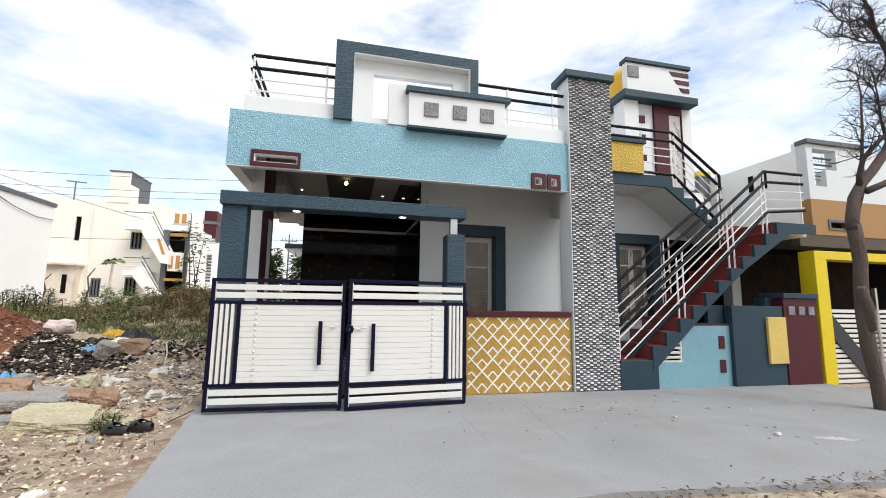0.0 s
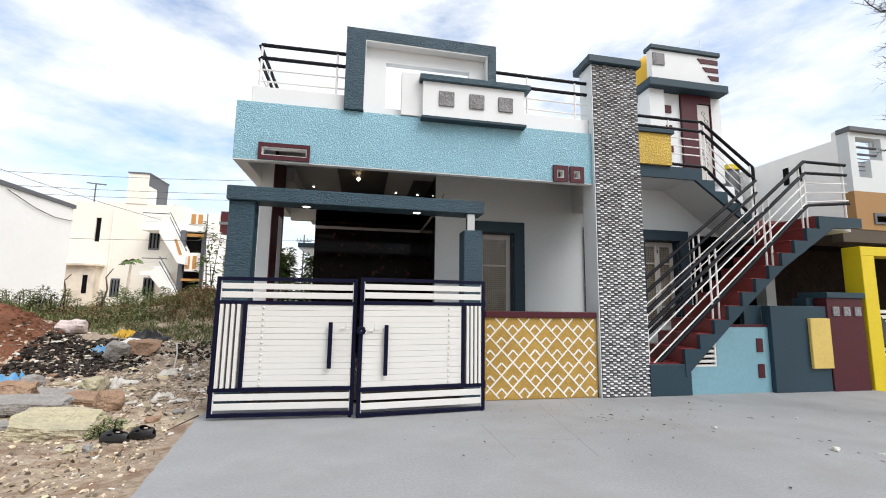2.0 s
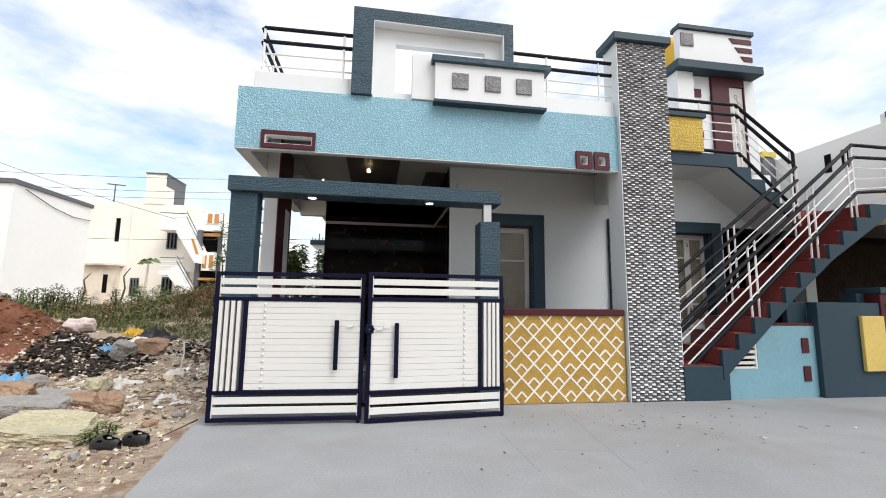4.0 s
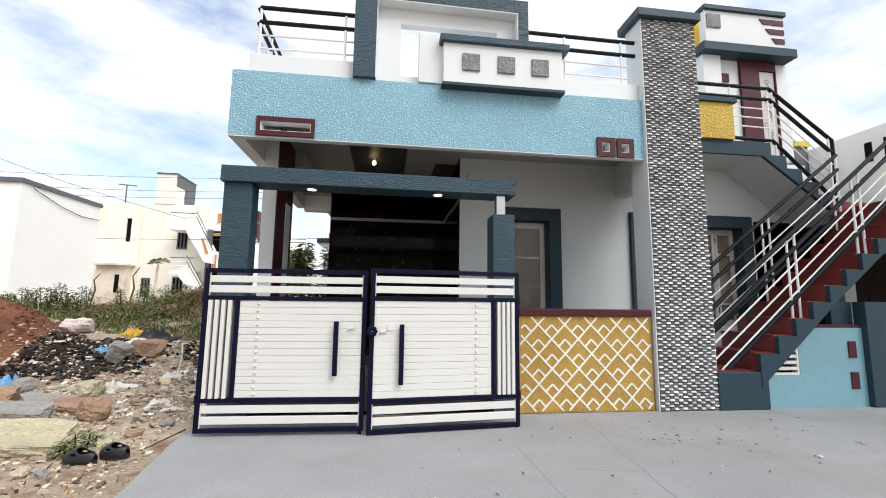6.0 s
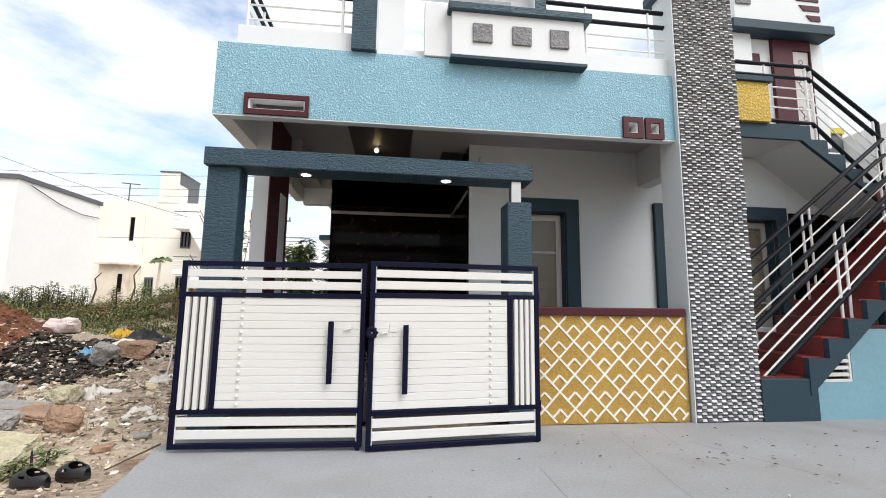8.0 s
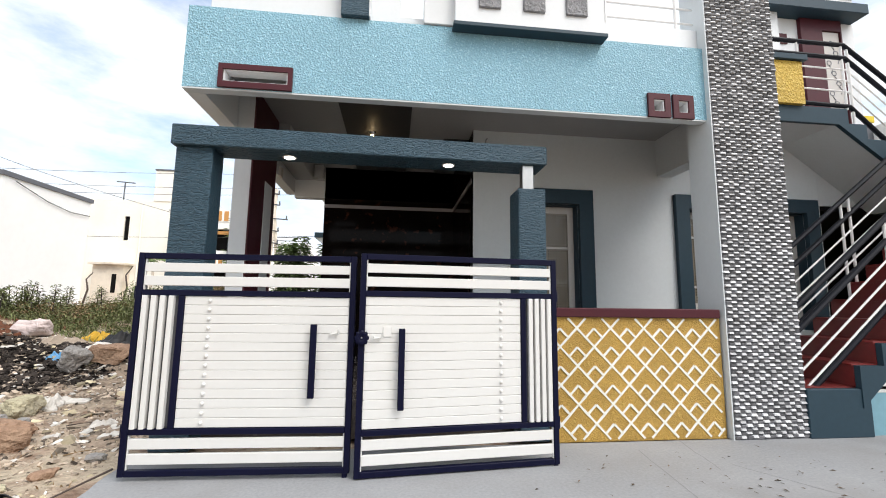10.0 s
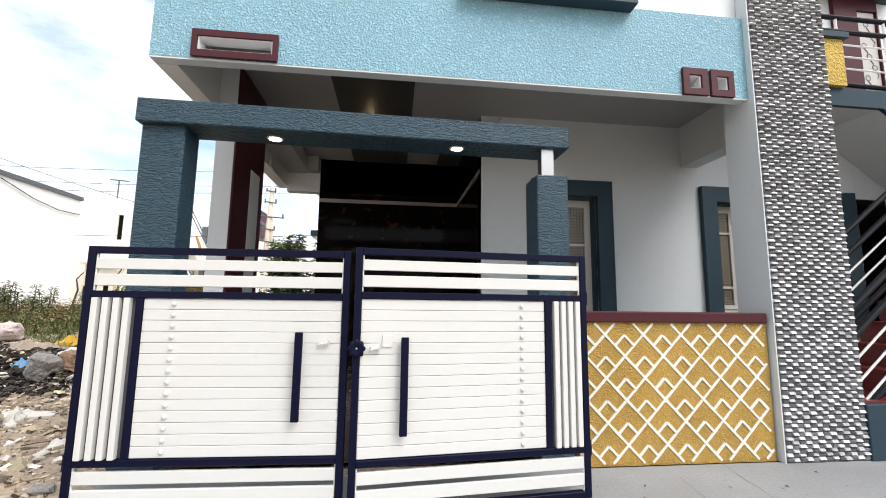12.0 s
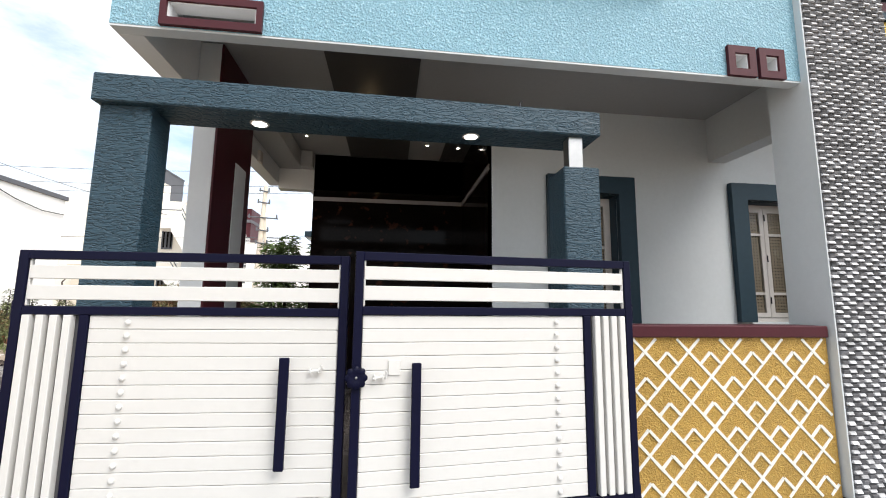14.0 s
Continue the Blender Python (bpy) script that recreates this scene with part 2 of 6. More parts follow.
BULB_ON = glow("lit_warm_bulb", (1.0, 0.72, 0.38), 14.0)
SPOT_ON = glow("lit_ceiling_spot", (1.0, 0.93, 0.8), 8.0)


def pane_material():
    m = mat("amber_patterned_glass", (0.19, 0.16, 0.115), 0.25, 0.12, 3, 30, 0.0, spec=0.6)
    nt = m.node_tree
    L = nt.links.new
    b = nt.nodes["Principled BSDF"]
    tc = nt.nodes.new("ShaderNodeTexCoord")
    mp = nt.nodes.new("ShaderNodeMapping")
    mp.inputs["Scale"].default_value = (26, 0.001, 26)
    v = nt.nodes.new("ShaderNodeTexVoronoi")
    v.inputs["Scale"].default_value = 1.0
    v.inputs["Randomness"].default_value = 0.0
    v.distance = "MANHATTAN"
    mr = nt.nodes.new("ShaderNodeMapRange")
    mr.inputs[1].default_value, mr.inputs[2].default_value = 0.28, 0.34
    mx = nt.nodes.new("ShaderNodeMix")
    mx.data_type = "RGBA"
    mx.inputs[6].default_value = (0.03, 0.02, 0.012, 1)
    old = b.inputs["Base Color"].links[0].from_socket
    L(tc.outputs["Object"], mp.inputs[0])
    L(mp.outputs[0], v.inputs["Vector"])
    L(v.outputs["Distance"], mr.inputs[0])
    L(mr.outputs[0], mx.inputs[0])
    L(old, mx.inputs[7])
    L(mx.outputs[2], b.inputs["Base Color"])
    return m


PANE = pane_material()


# ---- building helpers ----
def bm_box(bm, x0, x1, y0, y1, z0, z1, bevel=0.0):
    m = Matrix.Translation(((x0 + x1) / 2, (y0 + y1) / 2, (z0 + z1) / 2)) @ Matrix.Diagonal((abs(x1 - x0), abs(y1 - y0), abs(z1 - z0), 1))
    r = bmesh.ops.create_cube(bm, size=1, matrix=m)
    if bevel:
        edges = list({e for v in r["verts"] for e in v.link_edges})
        bmesh.ops.bevel(bm, geom=edges, offset=bevel, segments=1, affect="EDGES", profile=0.5)
    return r["verts"]


def box(x0, x1, y0, y1, z0, z1, bevel=0.0):
    bm = bmesh.new()
    bm_box(bm, x0, x1, y0, y1, z0, z1, bevel)
    return bm


def bm_tube(bm, pts, r0, r1=None, sides=8):
    """A tapered tube along pts."""
    r1 = r0 if r1 is None else r1
    pts = [Vector(p) for p in pts]
    ref = Vector((0, 0, 1)) if abs((pts[-1] - pts[0]).normalized().z) < 0.7 else Vector((0.3, 0.95, 0))
    rings = []
    n = len(pts)
    for i, p in enumerate(pts):
        d = (pts[min(i + 1, n - 1)] - pts[max(i - 1, 0)]).normalized()
        a = d.cross(ref)
        a = a.normalized() if a.length > 0.05 else d.orthogonal().normalized()
        b = d.cross(a)
        r = r0 + (r1 - r0) * i / max(1, n - 1)
        rings.append([bm.verts.new(p + r * (math.cos(2 * math.pi * k / sides) * a + math.sin(2 * math.pi * k / sides) * b)) for k in range(sides)])
    for i in range(n - 1):
        for k in range(sides):
            bm.faces.new((rings[i][k], rings[i][(k + 1) % sides], rings[i + 1][(k + 1) % sides], rings[i + 1][k]))
    bm.faces.new(rings[0])
    bm.faces.new(list(reversed(rings[-1])))


def tube(pts, r0, r1=None, sides=8):
    bm = bmesh.new()
    bm_tube(bm, pts, r0, r1, sides)
    return bm


def prism(outline, y0, y1):
    """A flat x,z outline pushed from y0 to y1."""
    bm = bmesh.new()
    a = [bm.verts.new((x, y0, z)) for x, z in outline]
    b = [bm.verts.new((x, y1, z)) for x, z in outline]
    n = len(outline)
    bm.faces.new(a)
    bm.faces.new(list(reversed(b)))
    for i in range(n):
        bm.faces.new((a[(i + 1) % n], a[i], b[i], b[(i + 1) % n]))
    return bm


def part(name, bm, material, parent=None, label="", smooth=False):
    me = bpy.data.meshes.new(name)
    bmesh.ops.recalc_face_normals(bm, faces=bm.faces)
    bm.to_mesh(me)
    bm.free()
    me.materials.append(material)
    if smooth:
        for p in me.polygons:
            p.use_smooth = True
    ob = new(name, me)
    ob.parent = parent
    if label:
        ob["label"] = label
    return ob


def thing(name, label, category, group="", kind="", m=None):
    ob = new(name)
    ob.empty_display_size = 0.2
    if m is not None:
        ob.matrix_basis = m
    return tagged(ob, label, category, group, kind)


def solid(name, bm, material, label, category="", kind="", group="", smooth=False):
    return tagged(part(name, bm, material, None, "", smooth), label, category, group, kind)


def holed(x0, x1, y0, y1, z0, z1, holes):
    """A wall slab in the x,z plane with rectangular openings (hx0, hx1, hz0, hz1) through it."""
    xs = sorted({x0, x1, *(h[0] for h in holes), *(h[1] for h in holes)})
    zs = sorted({z0, z1, *(h[2] for h in holes), *(h[3] for h in holes)})
    bm = bmesh.new()
    cell = lambda i, k: 0 <= i < len(xs) - 1 and 0 <= k < len(zs) - 1 and not any(
        h[0] - 1e-6 <= xs[i] and xs[i + 1] <= h[1] + 1e-6 and h[2] - 1e-6 <= zs[k] and zs[k + 1] <= h[3] + 1e-6 for h in holes)
    V = {}

    def v(i, j, k):
        if (i, j, k) not in V:
            V[i, j, k] = bm.verts.new((xs[i], (y0, y1)[j], zs[k]))
        return V[i, j, k]
    for i in range(len(xs) - 1):
        for k in range(len(zs) - 1):
            if not cell(i, k):
                continue
            bm.faces.new((v(i, 0, k), v(i + 1, 0, k), v(i + 1, 0, k + 1), v(i, 0, k + 1)))
            bm.faces.new((v(i, 1, k), v(i, 1, k + 1), v(i + 1, 1, k + 1), v(i + 1, 1, k)))
            if not cell(i - 1, k):
                bm.faces.new((v(i, 0, k), v(i, 0, k + 1), v(i, 1, k + 1), v(i, 1, k)))
            if not cell(i + 1, k):
                bm.faces.new((v(i + 1, 0, k), v(i + 1, 1, k), v(i + 1, 1, k + 1), v(i + 1, 0, k + 1)))
            if not cell(i, k - 1):
                bm.faces.new((v(i, 0, k), v(i, 1, k), v(i + 1, 1, k), v(i + 1, 0, k)))
            if not cell(i, k + 1):
                bm.faces.new((v(i, 0, k + 1), v(i + 1, 0, k + 1), v(i + 1, 1, k + 1), v(i, 1, k + 1)))
    return bm


# ---- ground ----
def smooth_step(a, b, v):
    t = max(0.0, min(1.0, (v - a) / (b - a)))
    return t * t * (3 - 2 * t)


def ground_height(x, y):
    """Dirt height: level by the apron, a rubbish heap and a weedy bank behind it."""
    side = smooth_step(-1.7, -2.6, x)
    z = -0.05
    z += side * 0.85 * smooth_step(7.8, 12.5, y) * smooth_step(60, 30, y)
    z += side * 0.28 * math.exp(-((y - 9.4) / 0.9) ** 2) * smooth_step(-2.0, -4.5, x)
    z += 0.85 * math.exp(-((x + 6.9) / 1.35) ** 2 - ((y - 9.4) / 1.5) ** 2)
    z += side * 0.72 * math.exp(-((x + 4.0) / 1.5) ** 2 - ((y - 13.5) / 1.8) ** 2)
    near = smooth_step(-1.45, -2.2, x) * smooth_step(60, 20, y) * smooth_step(-10, 1, y)
    z += near * (0.05 * noise.noise(Vector((x * 1.3, y * 1.3, 3))) + 0.03 * noise.noise(Vector((x * 4, y * 4, 7))) + 0.018 * noise.noise(Vector((x * 11, y * 11, 1))))
    return z


def make_ground():
    xs = [-900, -300, -120, -60, -36, -24, -18, -15, -13, -11.5, -10] + list(np.arange(-9, -1.2, 0.07)) + [-1.1, -0.6, 0, 1, 2, 3, 4, 5, 6, 8, 10, 14, 20, 40, 120, 300, 900]
    ys = [-900, -200, -60, -20, -8, -3, 0, 1.5] + list(np.arange(2.4, 14.6, 0.07)) + [15, 15.6, 16.4, 17.5, 19, 21, 23, 26, 30, 36, 45, 60, 90, 150, 300, 900]
    verts = [(x, y, ground_height(x, y)) for y in ys for x in xs]
    n = len(xs)
    faces = [(j * n + i, j * n + i + 1, (j + 1) * n + i + 1, (j + 1) * n + i) for j in range(len(ys) - 1) for i in range(n - 1)]
    me = bpy.data.meshes.new("ground")
    me.from_pydata(verts, [], faces)
    me.materials.append(DIRT)
    me.materials.append(RED_SOIL)
    for p in me.polygons:
        c = p.center
        p.use_smooth = True
        edge = 0.6 * noise.noise(Vector((c.x * 1.5, c.y * 1.5, 0)))
        if (c.x < -5.3 + edge and 8.2 + edge < c.y < 11.2) or (-5.2 < c.x + edge < -2.2 and 12.3 < c.y < 15.5):
            p.material_index = 1
    tagged(new("ground", me), "bare brown dirt plot with red soil", "ground", kind="structure")


make_ground()


JOINTS = [(2.45, 6.06, 2.17, 4.14), (3.0, 5.69, 3.44, 4.93), (1.69, 4.68, 2.18, 4.58), (1.43, 5.22, 1.44, 4.21), (2.98, 6.31, 2.83, 5.6)]


def make_apron():
    bm = bmesh.new()
    edge = [(-1.18, 2.95), (-1.30, 3.6), (-1.44, 4.6), (-1.62, 5.85), (-1.62, 6.28), (8.3, 6.28), (8.45, 5.75), (9.6, 5.2), (12.5, 4.3), (12.5, 2.7), (4.2, 2.83), (2.0, 3.06), (0.3, 2.98)]
    rough_edge = []
    for i, (x, y) in enumerate(edge):
        x1, y1 = edge[(i + 1) % len(edge)]
        steps = max(1, int(math.hypot(x1 - x, y1 - y) / 0.12)) if i < 3 or i >= 9 else 1
        for k in range(steps):
            t = k / steps
            j = 0.008 if 0 < t else 0.0
            rough_edge.append((x + (x1 - x) * t + random.uniform(-j, j), y + (y1 - y) * t + random.uniform(-j, j)))
    top = [bm.verts.new((x, y, 0.0)) for x, y in rough_edge]
    low = [bm.verts.new((x, y, -0.12)) for x, y in rough_edge]
    bm.faces.new(top)
    n = len(top)
    for i in range(n):
        bm.faces.new((top[i], low[i], low[(i + 1) % n], top[(i + 1) % n]))
    apron = solid("pavement", bm, CONCRETE, "smooth grey concrete apron before the house", "pavement", "structure")
    for x0, y0, x1, y1 in JOINTS:
        d = Vector((x1 - x0, y1 - y0, 0))
        s = Vector((-d.y, d.x, 0)).normalized() * 0.004
        jb = bmesh.new()
        prev = None
        for k in range(9):
            c = Vector((x0, y0, 0)) + d * (k / 8) + s * random.uniform(-2, 2)
            cur = [jb.verts.new(c + s + Vector((0, 0, 0.0012))), jb.verts.new(c - s + Vector((0, 0, 0.0012)))]
            if prev:
                jb.faces.new((prev[0], prev[1], cur[1], cur[0]))
            prev = cur
        part("joint", jb, JOINT, apron, "faint trowel joint")


make_apron()

# ---- the main house ----
house = thing("house", "single storey house in cyan, white and teal paint", "house")
YF, DW = 6.30, 7.98
# fascia with its small framed openings, each going through
part("fascia_wall", holed(-1.60, 3.50, YF, YF + 0.10, 3.13, 3.92, [(-1.25, -0.68, 3.19, 3.31), (2.91, 3.03, 3.18, 3.31), (3.18, 3.29, 3.18, 3.31)]), CYAN, house, "cyan pebble textured plaster fascia")
part("fascia_soffit", box(-1.60, 3.50, YF + 0.003, YF + 0.097, 3.115, 3.13), OFFWHITE, house)
part("side_beam", box(-1.60, -1.44, YF + 0.10, 10.1, 3.115, 3.92), WHITE, house, "white roof edge beam")
part("back_beam", box(-1.44, 1.37, 9.96, 10.12, 3.04, 3.6), WHITE, house)
part("roof_slab", box(-1.44, 4.05, YF + 0.10, 14.0, 3.66, 3.90), WHITE, house)
part("roof_slab", box(4.05, 8.0, DW + 0.2, 14.0, 3.66, 3.90), WHITE, house)


def red_frame(x0, x1, z0, z1, holes_x):
    """A raised maroon surround on the fascia."""
    return holed(x0, x1, YF - 0.03, YF - 0.002, z0, z1, holes_x)


part("opening_surround", red_frame(-1.29, -0.64, 3.135, 3.36, [(-1.25, -0.68, 3.19, 3.31)]), MAROON, house, "maroon painted surround")
part("opening_surround", red_frame(2.85, 3.09, 3.12, 3.37, [(2.91, 3.03, 3.18, 3.31)]), MAROON, house, "maroon painted surround")
part("opening_surround", red_frame(3.12, 3.345, 3.12, 3.37, [(3.18, 3.29, 3.18, 3.31)]), MAROON, house, "maroon painted surround")

for hx0, hx1, hz0, hz1 in ((-1.25, -0.68, 3.19, 3.31), (2.91, 3.03, 3.18, 3.31), (3.18, 3.29, 3.18, 3.31)):
    part("reveal", holed(hx0 + 0.001, hx1 - 0.001, YF - 0.012, YF + 0.102, hz0 + 0.001, hz1 - 0.001, [(hx0 + 0.012, hx1 - 0.012, hz0 + 0.012, hz1 - 0.012)]), WHITE, house, "white painted reveal")

# parapet above the fascia
part("parapet", box(-1.44, -0.23, YF + 0.06, YF + 0.16, 3.92, 4.17, 0.006), WHITE, house, "low white parapet")
part("parapet", box(1.954, 3.50, YF + 0.06, YF + 0.16, 3.92, 4.17, 0.006), WHITE, house, "low white parapet")
part("parapet", box(-1.44, -1.34, YF + 0.16, 10.0, 3.92, 4.17, 0.006), WHITE, house)
# a sloped white block at the far end of the roof
part("roof_block", prism([(-1.40, 3.92), (-0.95, 3.92), (-1.05, 4.62), (-1.35, 4.62)], 7.4, 7.9), WHITE, house)

# big teal frame with the pierced white panel
fy0, fy1 = YF - 0.055, YF + 0.22
part("roof_frame", prism([(-0.228, 3.925), (0.033, 3.925), (0.038, 4.975), (1.82, 4.955), (1.82, 3.925), (1.952, 3.925), (1.952, 5.125), (-0.228, 5.135)], fy0, fy1), TEAL, house, "teal textured ornamental roof frame")
part("roof_panel", holed(0.036, 1.82, YF + 0.10, YF + 0.2, 3.93, 4.96, [(0.335, 1.58, 4.05, 4.75)]), WHITE, house, "white panel with a rectangular opening")
part("frame_lining", box(0.034, 0.046, fy0 + 0.006, YF + 0.098, 3.93, 4.974), WHITE, house, "white lining inside the frame")
part("frame_lining", box(1.808, 1.822, fy0 + 0.006, YF + 0.098, 3.93, 4.955), WHITE, house)
part("frame_lining", prism([(0.046, 4.958), (1.808, 4.938), (1.808, 4.956), (0.046, 4.976)], fy0 + 0.006, YF + 0.098), WHITE, house)
part("roof_pier", box(0.56, 0.90, YF - 0.02, YF + 0.098, 3.93, 4.57, 0.005), WHITE, house)
planter = part("roof_box", box(0.855, 2.37, YF - 0.11, YF + 0.05, 3.905, 4.425, 0.004), WHITE, house, "white projecting box with teal cap")
part("cap", box(0.81, 2.455, YF - 0.16, YF + 0.055, 4.425, 4.51, 0.006), TEAL, planter)
part("ledge", box(0.84, 2.39, YF - 0.135, YF - 0.002, 3.865, 3.905, 0.004), TEAL_FLAT, planter)
for x in (1.085, 1.53, 1.965):
    part("stone_tile", box(x, x + 0.22, YF - 0.135, YF - 0.105, 4.07, 4.29, 0.006), STONE_TILE, planter, "grey split stone tile")


# ---- rails ----
def rail(name, label, lines, posts, bars_dark, bars_white, dark_r=0.026, white_r=0.011, group=""):
    """lines: top rail points; bars: drops under it; posts: (x, y, z_low, z_high)."""
    r = thing(name, label, "railing", group)
    for d in bars_dark:
        part("dark_rail", tube([(x, y, z - d * k) for x, y, z, k in lines], dark_r, None, 8), RAIL_DARK, r, "dark painted steel rail")
    for d in bars_white:
        part("thin_rail", tube([(x, y, z - d * k) for x, y, z, k in lines], white_r, None, 6), RAIL_WHITE, r, "thin white rail")
    for x, y, z0, z1 in posts:
        part("post", tube([(x, y, z0), (x, y, z1)], 0.016, None, 8), RAIL_WHITE, r, "white steel post")
    return r


ry = YF + 0.11
rail("roof_railing", "dark and white steel railing on the parapet", [(-1.37, ry, 4.80, 1), (-0.23, ry, 4.81, 1)],
     [(-1.36, ry, 4.17, 4.80), (-0.35, ry, 4.17, 4.80)], (0, 0.19), (0.36, 0.53))
rail("roof_railing", "dark and white steel railing on the parapet", [(1.97, ry, 4.81, 1), (3.50, ry, 4.80, 1)],
     [(2.50, ry, 4.17, 4.80), (3.30, ry, 4.17, 4.80)], (0, 0.19), (0.36, 0.53))
rail("roof_railing", "dark and white steel railing along the roof side", [(-1.39, ry + 0.03, 4.80, 1), (-1.39, 9.9, 4.80, 1)],
     [(-1.39, 7.0, 4.17, 4.80), (-1.39, 8.4, 4.17, 4.80), (-1.39, 9.8, 4.17, 4.80)], (0, 0.19), (0.36, 0.53))

# ---- porch ----
PORCH_Z = 0.34
# floor is out of sight, made dark to lessen bounce on the ceiling
solid("floor", box(-1.42, 8.0, YF + 0.25, 10.1, 0.0, PORCH_Z), UNSEEN_FLOOR, "unseen porch floor, dark to cut bounced light", "floor", "structure")
wall_door = solid("wall_door", holed(1.37, 6.62, DW, DW + 0.2, PORCH_Z, 3.66, [(2.20, 2.84, PORCH_Z, 2.60), (4.47, 5.20, 1.16, 2.60), (5.55, 6.33, 0.9, 2.60)]), OFFWHITE, "pale grey painted porch wall with door and windows", "wall", "structure")
solid("wall_upper", box(6.622, 7.99, DW, DW + 0.198, 2.74, 3.655), OFFWHITE, "pale grey wall over the stair landing", "wall", "structure")
solid("wall_back", box(-0.92, 1.43, 9.96, 10.10, PORCH_Z, 3.6), GRANITE, "polished dark brown granite wall", "wall", "structure")
solid("wall_side", box(1.37, 1.45, DW + 0.003, 9.96, PORCH_Z, 3.6), GRANITE, "polished dark granite side wall", "wall", "structure")
strip = solid("trim", box(-0.92, 1.37, 9.945, 9.962, 2.87, 2.93), GRANITE_STRIP, "pale stone strip on granite wall", "trim", "structure")
part("trim", box(1.355, 1.372, DW + 0.1, 9.945, 2.87, 2.93), GRANITE_STRIP, strip)
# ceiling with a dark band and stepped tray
ceil = solid("ceiling", box(-1.44, 4.05, YF + 0.10, 9.96, 3.60, 3.66), CEIL_SHADED, "pale porch ceiling, greyed for its shade", "ceiling", "structure")
solid("ceiling", box(-0.38, 0.50, YF + 0.30, 9.95, 3.585, 3.597), CEIL_DARK, "dark grey painted ceiling band", "ceiling", "structure")
solid("ceiling", box(1.0, 1.37, DW + 0.35, 9.95, 3.585, 3.597), CEIL_DARK, "dark grey painted ceiling band", "ceiling", "structure")
solid("trim", box(-1.44, -1.10, 8.1, 9.96, 3.35, 3.595, 0.01), CEIL_SHADED, "stepped pale ceiling cornice, greyed for its shade", "trim", "structure")
solid("trim", box(-1.10, -0.925, 9.78, 9.955, 3.35, 3.595, 0.01), CEIL_SHADED, "stepped pale ceiling cornice, greyed for its shade", "trim", "structure")
solid("beam", box(4.05, 4.27, YF + 0.28, DW, 3.06, 3.60), OFFWHITE, "white roof beam over the porch", "beam", "structure")
# left pier, white in front, maroon inside with a pale panel
pier = thing("porch_pier", "white porch pier with maroon inner face", "pillar")
part("pier_body", box(-1.44, -1.26, 7.20, 8.10, 0.0, 3.60, 0.005), WHITE, pier)
part("inner_face", box(-1.262, -1.245, 7.203, 8.097, PORCH_Z, 3.595), MAROON, pier, "maroon painted inner face")
part("inset_panel", box(-1.25, -1.238, 7.66, 7.95, PORCH_Z + 0.5, 2.66), WHITE, pier, "pale inset panel")
switch = solid("switch_box", box(-1.44, -1.40, 8.9, 9.02, 3.1, 3.25, 0.008), FRAME_WHITE, "small white box on the roof beam", "switch box")


def ceiling_spot(x, y, z):
    t = thing("ceiling_spot", "small lit round ceiling spotlight", "ceiling lamp", "porch ceiling spots")
    bm = bmesh.new()
    bmesh.ops.create_cone(bm, cap_ends=True, segments=16, radius1=0.03, radius2=0.034, depth=0.012, matrix=Matrix.Translation((x, y, z - 0.006)))
    part("ring", bm, FRAME_WHITE, t)
    bm = bmesh.new()
    bmesh.ops.create_cone(bm, cap_ends=True, segments=16, radius1=0.018, radius2=0.02, depth=0.01, matrix=Matrix.Translation((x, y, z - 0.014)))
    part("lens", bm, SPOT_ON, t)


for x, y in ((-0.91, 9.2), (0.75, 9.3)):
    ceiling_spot(x, y, 3.60)
ceiling_spot(1.2, 9.3, 3.585)
pend = thing("pendant_bulb", "small warm lit bulb in a ceiling holder", "ceiling lamp")
part("holder", tube([(-0.02, 8.22, 3.585), (-0.02, 8.22, 3.545)], 0.05, 0.03, 12), STEEL, pend)
bm = bmesh.new()
bmesh.ops.create_uvsphere(bm, u_segments=12, v_segments=8, radius=0.032, matrix=Matrix.Translation((-0.02, 8.22, 3.515)))
part("bulb", bm, BULB_ON, pend, "lit warm bulb", True)


